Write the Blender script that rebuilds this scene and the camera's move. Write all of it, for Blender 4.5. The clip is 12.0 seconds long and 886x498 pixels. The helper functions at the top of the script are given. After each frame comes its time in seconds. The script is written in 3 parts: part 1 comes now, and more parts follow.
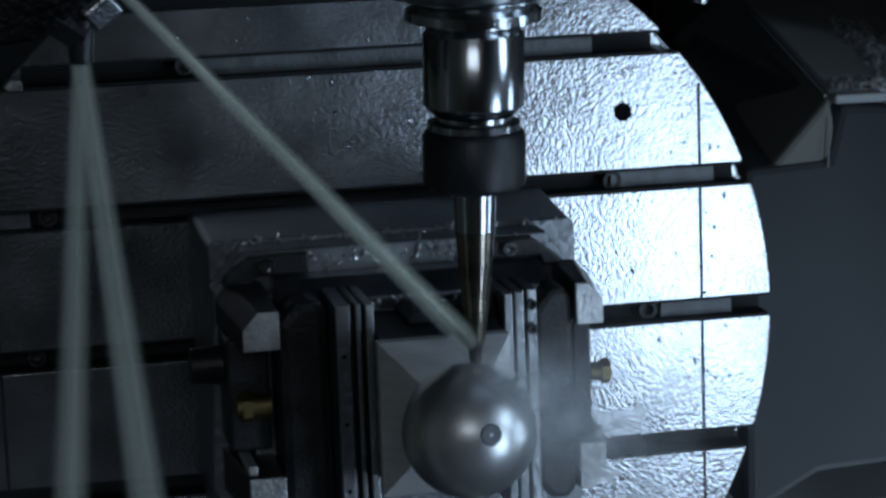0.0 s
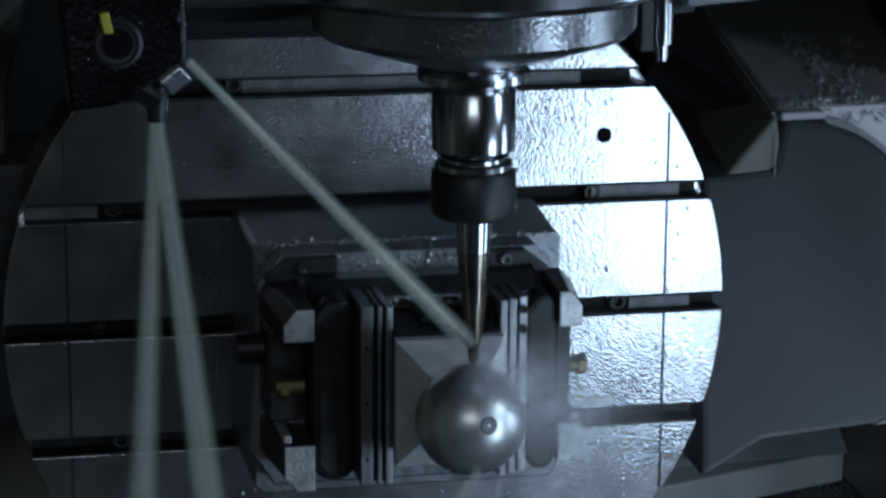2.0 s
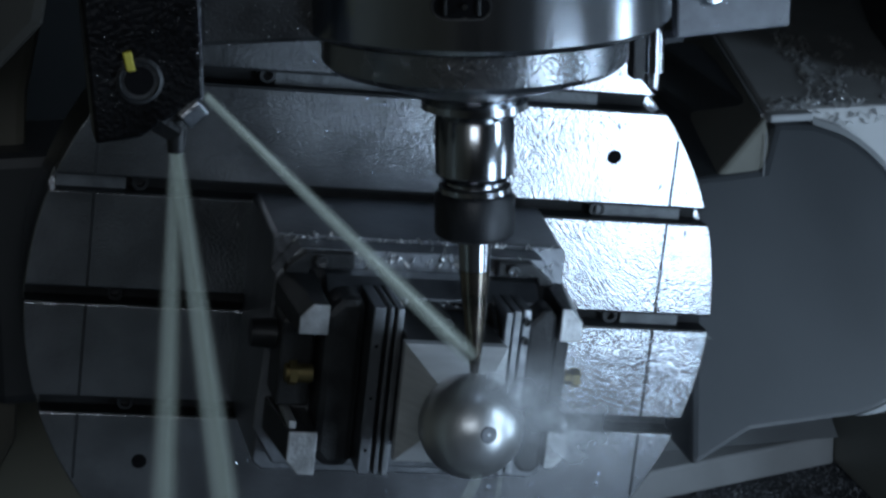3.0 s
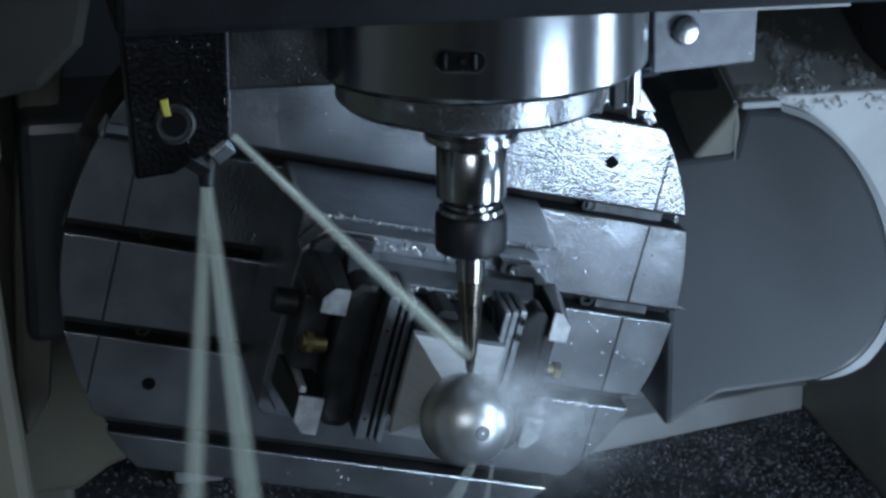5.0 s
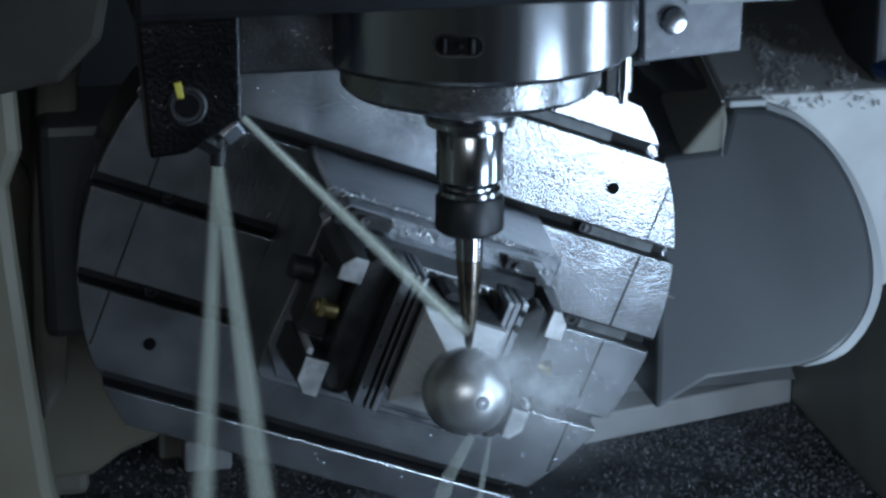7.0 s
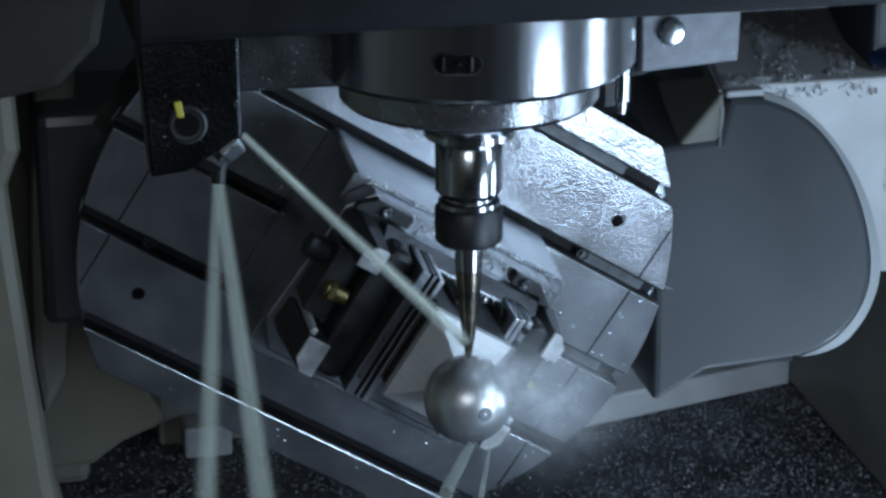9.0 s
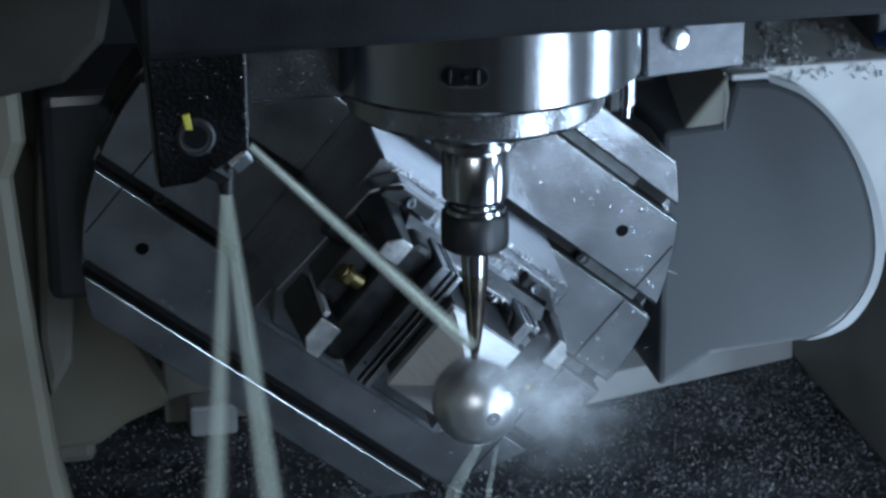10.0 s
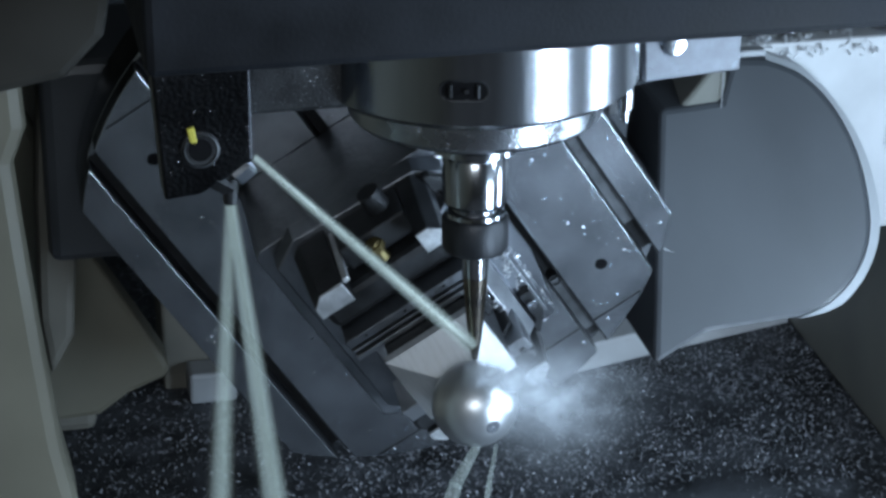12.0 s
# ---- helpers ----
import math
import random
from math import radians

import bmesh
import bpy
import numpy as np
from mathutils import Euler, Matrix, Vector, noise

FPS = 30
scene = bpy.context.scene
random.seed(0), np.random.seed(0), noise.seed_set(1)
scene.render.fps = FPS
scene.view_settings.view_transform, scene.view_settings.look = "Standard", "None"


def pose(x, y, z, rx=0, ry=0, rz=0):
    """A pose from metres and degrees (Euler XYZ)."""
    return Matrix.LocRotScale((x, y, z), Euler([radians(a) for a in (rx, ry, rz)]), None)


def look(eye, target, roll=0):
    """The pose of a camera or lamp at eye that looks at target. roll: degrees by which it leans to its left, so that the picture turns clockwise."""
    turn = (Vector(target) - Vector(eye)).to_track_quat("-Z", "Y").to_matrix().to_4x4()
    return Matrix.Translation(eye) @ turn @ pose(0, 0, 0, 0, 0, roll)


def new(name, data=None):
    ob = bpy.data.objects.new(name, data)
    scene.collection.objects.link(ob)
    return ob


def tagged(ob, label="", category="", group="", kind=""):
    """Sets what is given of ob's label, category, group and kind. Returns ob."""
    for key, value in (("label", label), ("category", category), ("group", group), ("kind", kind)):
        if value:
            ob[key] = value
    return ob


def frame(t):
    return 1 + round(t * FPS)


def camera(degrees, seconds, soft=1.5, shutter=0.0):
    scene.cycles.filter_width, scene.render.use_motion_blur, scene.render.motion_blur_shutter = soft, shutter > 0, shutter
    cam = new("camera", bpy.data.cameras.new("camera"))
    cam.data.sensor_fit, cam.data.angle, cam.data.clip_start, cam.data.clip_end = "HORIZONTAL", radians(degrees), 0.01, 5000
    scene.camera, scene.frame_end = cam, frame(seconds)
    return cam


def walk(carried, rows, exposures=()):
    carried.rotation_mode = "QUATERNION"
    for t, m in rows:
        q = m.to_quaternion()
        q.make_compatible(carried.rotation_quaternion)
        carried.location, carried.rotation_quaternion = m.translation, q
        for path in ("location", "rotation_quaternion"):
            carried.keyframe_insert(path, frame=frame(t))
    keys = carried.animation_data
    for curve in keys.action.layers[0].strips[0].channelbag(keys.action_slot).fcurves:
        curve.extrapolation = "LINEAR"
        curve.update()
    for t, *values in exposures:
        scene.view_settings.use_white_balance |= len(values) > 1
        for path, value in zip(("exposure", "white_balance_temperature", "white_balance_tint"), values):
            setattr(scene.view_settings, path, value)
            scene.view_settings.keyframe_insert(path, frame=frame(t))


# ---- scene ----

# ================= camera and its walk =================
cam = camera(20.0, 12.0, soft=3.0, shutter=0.5)

# seconds, eye x, y, z, yaw, pitch, roll
CAMERA_ROWS = [
    (0, -0.2381, -1.2822, 0.4062, -11.442, -14.050, 0.601),
    (0.5, -0.2691, -1.3805, 0.4093, -11.770, -13.281, 0.433),
    (1, -0.2835, -1.4382, 0.4366, -11.877, -13.744, 0.268),
    (1.5, -0.2944, -1.4842, 0.4793, -11.936, -14.711, 0.153),
    (2, -0.3035, -1.5192, 0.5148, -11.990, -15.511, 0.118),
    (2.5, -0.3063, -1.5487, 0.5300, -11.891, -15.752, 0.115),
    (3, -0.3110, -1.5870, 0.5641, -11.751, -16.414, 0.131),
    (5, -0.3396, -1.7396, 0.6901, -11.724, -18.988, -0.146),
    (5.5, -0.3532, -1.7817, 0.7087, -11.889, -19.160, -0.223),
    (6, -0.3589, -1.8385, 0.7008, -11.721, -18.638, -0.230),
    (6.5, -0.3563, -1.8448, 0.6782, -11.570, -18.057, -0.189),
    (7, -0.3574, -1.8400, 0.6912, -11.646, -18.359, -0.131),
    (9, -0.3544, -1.8316, 0.7310, -11.654, -19.568, 0.121),
    (9.5, -0.3572, -1.8242, 0.7550, -11.708, -20.494, 0.192),
    (10, -0.3563, -1.8182, 0.7713, -11.651, -20.986, 0.242),
    (10.5, -0.3547, -1.8108, 0.7988, -11.646, -21.661, 0.267),
    (11, -0.3580, -1.8076, 0.8288, -11.734, -22.456, 0.293),
    (11.5, -0.3556, -1.8088, 0.8365, -11.703, -22.864, 0.251),
    (12, -0.3530, -1.8106, 0.8327, -11.659, -23.008, 0.200),
]
# seconds, tool-holder nut x, y, z
SPINDLE_ROWS = [
    (0, 0.0107, -0.1308, 0.1449),
    (0.5, 0.0098, -0.1293, 0.1505),
    (1, 0.0081, -0.1368, 0.1515),
    (1.5, 0.0079, -0.1399, 0.1501),
    (2, 0.0075, -0.1406, 0.1460),
    (2.5, 0.0098, -0.1362, 0.1424),
    (3, 0.0108, -0.1356, 0.1379),
    (5, 0.0121, -0.1394, 0.1284),
    (5.5, 0.0106, -0.1436, 0.1281),
    (6, 0.0093, -0.1535, 0.1356),
    (6.5, 0.0089, -0.1550, 0.1391),
    (7, 0.0098, -0.1527, 0.1354),
    (9, 0.0116, -0.1496, 0.1280),
    (9.5, 0.0124, -0.1457, 0.1228),
    (10, 0.0129, -0.1433, 0.1185),
    (10.5, 0.0149, -0.1394, 0.1145),
    (11, 0.0147, -0.1403, 0.1104),
    (11.5, 0.0161, -0.1373, 0.1088),
    (12, 0.0172, -0.1343, 0.1067),
]
# seconds, swivel and turn of the rotary table
TABLE_ROWS = [
    (0, 86.45, 0.77),
    (0.5, 85.20, 0.69),
    (1, 85.36, -2.40),
    (1.5, 86.86, -1.66),
    (2, 88.20, -0.88),
    (2.5, 88.65, -5.65),
    (3, 90.00, -6.56),
    (5, 94.23, -13.10),
    (5.5, 94.43, -14.80),
    (6, 93.14, -16.53),
    (6.5, 92.12, -20.38),
    (7, 92.69, -21.03),
    (9, 94.06, -32.15),
    (9.5, 95.39, -34.12),
    (10, 95.91, -39.54),
    (10.5, 97.33, -41.54),
    (11, 98.75, -42.51),
    (11.5, 99.46, -48.23),
    (12, 98.97, -56.87),
]
TABLE_DROP = -0.1459


def eye_pose(x, y, z, yaw, pitch, roll):
    a, b = radians(yaw), radians(pitch)
    eye = Vector((x, y, z))
    ahead = Vector((-math.sin(a) * math.cos(b), math.cos(a) * math.cos(b), math.sin(b)))
    return look(eye, eye + ahead, -roll)


EXPOSURES = [(0, -1.5), (3, -0.85), (5, -0.25), (9, -0.2), (12, 0.55)]
walk(cam, [(r[0], eye_pose(*r[1:])) for r in CAMERA_ROWS], EXPOSURES)

# ================= light =================
world = bpy.data.worlds.new("world")
scene.world = world
world.use_nodes = True
world.node_tree.nodes["Background"].inputs[0].default_value = (0.5, 0.62, 0.85, 1)
world.node_tree.nodes["Background"].inputs[1].default_value = 0.02


def area_lamp(name, eye, target, sx, sy, watts, colour):
    data = bpy.data.lights.new(name, "AREA")
    data.shape, data.size, data.size_y = "RECTANGLE", sx, sy
    data.energy, data.color = watts, colour
    ob = new(name, data)
    ob.matrix_world = look(eye, target)
    return ob


area_lamp("machine_lamp_front", (0.49, -0.72, -0.075), (0.15, 0.14, 0.0), 0.20, 0.38, 4.9, (0.59, 0.78, 1.0))
area_lamp("machine_lamp_side", (0.88, -0.32, -0.02), (0.05, -0.10, 0.10), 0.11, 0.34, 2.4, (0.58, 0.78, 1.0))
# added fill for the housing top, with no known source behind it
area_lamp("upper_fill_lamp", (0.84, -0.66, 0.45), (0.15, 0.05, 0.0), 0.15, 0.30, 4.5, (0.58, 0.78, 1.0))
# added broad fill from behind the camera, not a lamp of the machine
area_lamp("front_fill_lamp", (-0.52, -2.3, 0.88), (0.08, 0.2, 0.0), 1.0, 0.4, 9.6, (0.79, 0.89, 1.0))


# ================= materials =================
def material(name, base, rough=0.5, metal=0.0, spots=0.25, scale=30.0, grain=400.0, bump=0.15, stretch=(1, 1, 1), tint=None, spec=0.5, wet=0.0):
    m = bpy.data.materials.new(name)
    m.use_nodes = True
    nt = m.node_tree
    n, l = nt.nodes, nt.links
    b = n["Principled BSDF"]
    b.inputs["Metallic"].default_value = metal
    b.inputs["Specular IOR Level"].default_value = spec
    b.inputs["Coat Weight"].default_value = wet
    b.inputs["Coat Roughness"].default_value = 0.12
    tc = n.new("ShaderNodeTexCoord")
    mp = n.new("ShaderNodeMapping")
    mp.inputs["Scale"].default_value = stretch
    l.new(tc.outputs["Object"], mp.inputs[0])
    big = n.new("ShaderNodeTexNoise")
    big.inputs["Scale"].default_value = scale
    big.inputs["Detail"].default_value = 5
    fine = n.new("ShaderNodeTexNoise")
    fine.inputs["Scale"].default_value = grain
    fine.inputs["Detail"].default_value = 3
    l.new(mp.outputs[0], big.inputs["Vector"])
    l.new(mp.outputs[0], fine.inputs["Vector"])
    ramp = n.new("ShaderNodeValToRGB")
    ramp.color_ramp.elements[0].position, ramp.color_ramp.elements[1].position = 0.32, 0.68
    lo = [c * (1 - spots) for c in base]
    hi = tint or [min(1, c * (1 + spots * 0.5)) for c in base]
    ramp.color_ramp.elements[0].color = (*lo, 1)
    ramp.color_ramp.elements[1].color = (*hi, 1)
    l.new(big.outputs[0], ramp.inputs[0])
    l.new(ramp.outputs[0], b.inputs["Base Color"])
    add = n.new("ShaderNodeMath")
    add.operation = "MULTIPLY_ADD"
    add.inputs[1].default_value, add.inputs[2].default_value = rough * 0.7, rough * 0.65
    l.new(big.outputs[0], add.inputs[0])
    l.new(add.outputs[0], b.inputs["Roughness"])
    bp = n.new("ShaderNodeBump")
    bp.inputs["Strength"].default_value = bump
    bp.inputs["Distance"].default_value = 0.002
    l.new(fine.outputs[0], bp.inputs["Height"])
    l.new(bp.outputs[0], b.inputs["Normal"])
    return m


def wet_steel(name, base, rough, drop_scale, relief, spots=0.3):
    """Ground steel under a film and beads of coolant."""
    m = material(name, base, rough, 1.0, spots, 18, 260, 0.0)
    n, l = m.node_tree.nodes, m.node_tree.links
    b = n["Principled BSDF"]
    tc = n["Texture Coordinate"]
    warp = n.new("ShaderNodeTexNoise")
    warp.inputs["Scale"].default_value = 40
    mixv = n.new("ShaderNodeMix")
    mixv.data_type = "VECTOR"
    mixv.inputs["Factor"].default_value = 0.012
    l.new(tc.outputs["Object"], warp.inputs["Vector"])
    l.new(tc.outputs["Object"], mixv.inputs[4])
    l.new(warp.outputs["Color"], mixv.inputs[5])
    v = n.new("ShaderNodeTexVoronoi")
    v.feature = "SMOOTH_F1"
    v.inputs["Scale"].default_value = drop_scale
    v.inputs["Smoothness"].default_value = 0.5
    l.new(mixv.outputs[1], v.inputs["Vector"])
    film = n.new("ShaderNodeTexNoise")
    film.inputs["Scale"].default_value = 330
    film.inputs["Detail"].default_value = 4
    l.new(mixv.outputs[1], film.inputs["Vector"])
    s = n.new("ShaderNodeMath")
    s.operation = "SUBTRACT"
    l.new(film.outputs[0], s.inputs[0])
    l.new(v.outputs["Distance"], s.inputs[1])
    bp = n["Bump"]
    bp.inputs["Strength"].default_value = relief
    bp.inputs["Distance"].default_value = 0.003
    l.new(s.outputs[0], bp.inputs["Height"])
    return m


def jet_material(name, colour, cover, scale, stretch):
    """Broken water: streaks of white spray with gaps between them."""
    m = bpy.data.materials.new(name)
    m.use_nodes = True
    n, l = m.node_tree.nodes, m.node_tree.links
    b = n["Principled BSDF"]
    b.inputs["Base Color"].default_value = (*colour, 1)
    b.inputs["Roughness"].default_value = 0.5
    b.inputs["Transmission Weight"].default_value = 0.0
    b.inputs["Subsurface Weight"].default_value = 0.0
    tc = n.new("ShaderNodeTexCoord")
    mp = n.new("ShaderNodeMapping")
    mp.inputs["Scale"].default_value = stretch
    nz = n.new("ShaderNodeTexNoise")
    nz.inputs["Scale"].default_value = scale
    nz.inputs["Detail"].default_value = 4
    mr = n.new("ShaderNodeMapRange")
    mr.inputs["From Min"].default_value, mr.inputs["From Max"].default_value = 0.3, 0.7
    mr.inputs["To Min"].default_value, mr.inputs["To Max"].default_value = cover * 0.5, min(1, cover * 1.4)
    l.new(tc.outputs["Object"], mp.inputs[0])
    l.new(mp.outputs[0], nz.inputs["Vector"])
    l.new(nz.outputs[0], mr.inputs[0])
    l.new(mr.outputs[0], b.inputs["Alpha"])
    return m


def sheet_material(name, colour, cover):
    """Spray drawn out into streaks, dense along the middle of each sheet."""
    m = bpy.data.materials.new(name)
    m.use_nodes = True
    n, l = m.node_tree.nodes, m.node_tree.links
    b = n["Principled BSDF"]
    b.inputs["Base Color"].default_value = (*colour, 1)
    b.inputs["Roughness"].default_value = 0.9
    b.inputs["Specular IOR Level"].default_value = 0.05
    tc = n.new("ShaderNodeTexCoord")
    mp = n.new("ShaderNodeMapping")
    mp.inputs["Scale"].default_value = (9, 0.7, 1)
    nz = n.new("ShaderNodeTexNoise")
    nz.inputs["Scale"].default_value = 1.0
    nz.inputs["Detail"].default_value = 3
    sp = n.new("ShaderNodeSeparateXYZ")
    l.new(tc.outputs["UV"], mp.inputs[0])
    l.new(mp.outputs[0], nz.inputs["Vector"])
    l.new(tc.outputs["UV"], sp.inputs[0])

    def sums(kind, x, y):
        k = n.new("ShaderNodeMath")
        k.operation = kind
        for i, v in enumerate((x, y)):
            if isinstance(v, float):
                k.inputs[i].default_value = v
            else:
                l.new(v, k.inputs[i])
        return k.outputs[0]
    across = sums("MULTIPLY", sums("MULTIPLY", sp.outputs[0], sums("SUBTRACT", 1.0, sp.outputs[0])), 4.0)
    soft = sums("POWER", across, 1.7)
    streak = sums("ADD", 0.55, sums("MULTIPLY", nz.outputs[0], 0.9))
    l.new(sums("MULTIPLY", sums("MULTIPLY", soft, streak), cover), b.inputs["Alpha"])
    return m


def mist_material(name, colour, cover):
    """Fine spray: a soft puff that thins out from its middle."""
    m = bpy.data.materials.new(name)
    m.use_nodes = True
    n, l = m.node_tree.nodes, m.node_tree.links
    b = n["Principled BSDF"]
    b.inputs["Base Color"].default_value = (*colour, 1)
    b.inputs["Roughness"].default_value = 1.0
    b.inputs["Specular IOR Level"].default_value = 0.0
    tc = n.new("ShaderNodeTexCoord")
    mp = n.new("ShaderNodeMapping")
    mp.inputs["Location"].default_value = (-1, -1, 0)
    mp.inputs["Scale"].default_value = (2, 2, 1)
    g = n.new("ShaderNodeTexGradient")
    g.gradient_type = "QUADRATIC_SPHERE"
    nz = n.new("ShaderNodeTexNoise")
    nz.inputs["Scale"].default_value = 60
    nz.inputs["Detail"].default_value = 6
    mu = n.new("ShaderNodeMath")
    mu.operation = "MULTIPLY"
    mv = n.new("ShaderNodeMath")
    mv.operation = "MULTIPLY"
    mv.inputs[1].default_value = cover * 2
    l.new(tc.outputs["UV"], mp.inputs[0])
    l.new(mp.outputs[0], g.inputs[0])
    l.new(tc.outputs["Object"], nz.inputs["Vector"])
    l.new(g.outputs["Fac"], mu.inputs[0])
    l.new(nz.outputs[0], mu.inputs[1])
    l.new(mu.outputs[0], mv.inputs[0])
    l.new(mv.outputs[0], b.inputs["Alpha"])
    return m


TABLE_STEEL = wet_steel("wet_table_steel", (0.48, 0.50, 0.53), 0.23, 520, 0.075)
RISER_STEEL = wet_steel("riser_steel", (0.27, 0.285, 0.31), 0.42, 150, 0.12)
VISE_STEEL = wet_steel("vise_steel", (0.45, 0.47, 0.5), 0.36, 200, 0.1)
DARK_STEEL = material("blackened_steel", (0.035, 0.037, 0.04), 0.42, 0.4, 0.5, 40, 500, 0.25)
HOLDER_STEEL = material("polished_steel", (0.45, 0.47, 0.50), 0.17, 1.0, 0.1, 60, 900, 0.03, (1, 1, 0.1))
SPINDLE_STEEL = material("turned_steel", (0.42, 0.44, 0.47), 0.19, 1.0, 0.25, 30, 500, 0.05, (1, 1, 0.05))
NOSE_STEEL = wet_steel("nose_ring_steel", (0.38, 0.40, 0.43), 0.28, 420, 0.10)
NUT_STEEL = material("oiled_nut_steel", (0.028, 0.03, 0.034), 0.42, 0.4, 0.3, 50, 600, 0.1)
TOOL_STEEL = material("coated_carbide", (0.24, 0.22, 0.20), 0.24, 1.0, 0.35, 28, 500, 0.05, (1, 1, 2), tint=(0.38, 0.325, 0.26))
BALL_STEEL = material("machined_aluminium", (0.66, 0.68, 0.70), 0.35, 0.85, 0.10, 40, 700, 0.08, wet=0.8)
BALL_STEEL.node_tree.nodes["Principled BSDF"].inputs["Coat Roughness"].default_value = 0.30
BLOCK_STEEL = material("milled_aluminium", (0.66, 0.68, 0.70), 0.5, 0.6, 0.12, 50, 900, 0.12, (1, 6, 1))
BRASS = material("brass", (0.27, 0.215, 0.10), 0.5, 1.0, 0.25, 80, 500, 0.05)
HEAD_PAINT = material("black_head_paint", (0.012, 0.0135, 0.017), 0.55, 0.0, 0.4, 20, 300, 0.12, spec=0.2)
BRACKET = wet_steel("wet_black_bracket", (0.03, 0.031, 0.034), 0.36, 300, 0.16)
CREAM = material("cream_cover_paint", (0.195, 0.184, 0.14), 0.5, 0.0, 0.15, 8, 200, 0.04)
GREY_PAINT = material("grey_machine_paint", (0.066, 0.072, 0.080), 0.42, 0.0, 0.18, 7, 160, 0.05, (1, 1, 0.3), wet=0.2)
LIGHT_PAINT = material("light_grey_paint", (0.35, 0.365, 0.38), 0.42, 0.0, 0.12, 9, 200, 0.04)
# lighter copy of the machine paint, for faces meant to look lit
LIT_PAINT = material("lit_pale_paint", (0.52, 0.53, 0.54), 0.45, 0.0, 0.15, 14, 220, 0.05)
DARK_PAINT = material("dark_recess_paint", (0.20, 0.19, 0.16), 0.6, 0.0, 0.3, 9, 150, 0.05)
FLOOR = material("sump_floor", (0.075, 0.08, 0.09), 0.55, 0.1, 0.75, 22, 260, 0.8)
CHIP = material("aluminium_chips", (0.78, 0.80, 0.82), 0.32, 0.7, 0.3, 300, 900, 0.1)
DARK_CHIP = material("wet_dull_chips", (0.35, 0.36, 0.39), 0.5, 0.6, 0.6, 200, 900, 0.1)
YELLOW = material("yellow_marking_paint", (0.62, 0.55, 0.08), 0.6, 0.0, 0.2, 90, 500, 0.05)
# near-black pads stand in for the shade inside holes, slots and sockets
HOLE_SHADE = material("dark_cavity", (0.006, 0.006, 0.007), 0.8, 0.0, 0.2, 30, 200, 0.05, spec=0.1)
SLOT_FILL = material("dull_slot_strip", (0.16, 0.17, 0.18), 0.5, 0.5, 0.4, 60, 300, 0.3)
# near-black for oil and for the shade inside the slots
SLOT_DARK = material("oily_shaded_slot", (0.022, 0.023, 0.025), 0.6, 0.0, 0.4, 50, 300, 0.2, spec=0.25)
SIDE_PLATE = material("wet_grey_plate", (0.15, 0.16, 0.18), 0.4, 0.3, 0.3, 60, 900, 0.15)
# brighter steel painted where light strikes the lugs
LIT_LUG = material("lit_lug_steel", (0.62, 0.64, 0.66), 0.4, 0.6, 0.35, 70, 420, 0.3)
BLOCK_GREY = material("dark_grey_paint", (0.055, 0.06, 0.068), 0.5, 0.0, 0.2, 9, 160, 0.05)
BLUE_PLUG = material("blue_plastic", (0.004, 0.022, 0.075), 0.5, 0.0, 0.1, 9, 160, 0.03)
WALL_PAINT = material("drab_wall_paint", (0.27, 0.27, 0.24), 0.5, 0.0, 0.2, 8, 160, 0.05)
DUCT_PAINT = material("dull_duct_paint", (0.045, 0.043, 0.037), 0.6, 0.0, 0.3, 9, 160, 0.05, spec=0.25)
DROP = material("coolant_film", (0.48, 0.50, 0.53), 0.08, 0.9, 0.1, 200, 900, 0.0)
JET = jet_material("coolant_stream", (0.74, 0.79, 0.70), 0.30, 22, (1.5, 1.5, 1.5))
FAN = sheet_material("coolant_fan", (0.64, 0.70, 0.62), 0.31)
VEIL = jet_material("coolant_veil", (0.72, 0.80, 0.74), 0.16, 30, (8, 8, 0.3))
MIST = mist_material("spray_mist", (0.78, 0.83, 0.88), 0.5)


# ================= mesh tools =================
def link(bm, name, mat, bevel=0.0, smooth=False):
    bmesh.ops.recalc_face_normals(bm, faces=bm.faces)
    me = bpy.data.meshes.new(name)
    bm.to_mesh(me)
    bm.free()
    me.materials.append(mat)
    ob = new(name, me)
    if smooth:
        for p in me.polygons:
            p.use_smooth = True
        e = ob.modifiers.new("edges", "EDGE_SPLIT")
        e.split_angle = radians(35)
    if bevel:
        b = ob.modifiers.new("bevel", "BEVEL")
        b.width, b.segments, b.limit_method, b.angle_limit = bevel, 2, "ANGLE", radians(40)
    return ob


def part(name, bm, mat, parent, label="", bevel=0.0, smooth=False):
    ob = link(bm, name, mat, bevel, smooth)
    ob.parent = parent
    return tagged(ob, label) if label else ob


def box(bm, x0, x1, y0, y1, z0, z1):
    v = [bm.verts.new((x, y, z)) for x in (x0, x1) for y in (y0, y1) for z in (z0, z1)]
    for f in ((0, 1, 3, 2), (4, 6, 7, 5), (0, 4, 5, 1), (2, 3, 7, 6), (0, 2, 6, 4), (1, 5, 7, 3)):
        bm.faces.new([v[i] for i in f])
    return v


def boxed(*b):
    bm = bmesh.new()
    box(bm, *b)
    return bm


def prism(pts, z0, z1, axis="z"):
    """A flat outline drawn out along an axis."""
    bm = bmesh.new()
    put = {"z": lambda a, b, c: (a, b, c), "y": lambda a, b, c: (a, c, b), "x": lambda a, b, c: (c, a, b)}[axis]
    lo = [bm.verts.new(put(a, b, z0)) for a, b in pts]
    hi = [bm.verts.new(put(a, b, z1)) for a, b in pts]
    bm.faces.new(lo)
    bm.faces.new(hi)
    n = len(pts)
    for i in range(n):
        bm.faces.new((lo[i], lo[(i + 1) % n], hi[(i + 1) % n], hi[i]))
    return bm


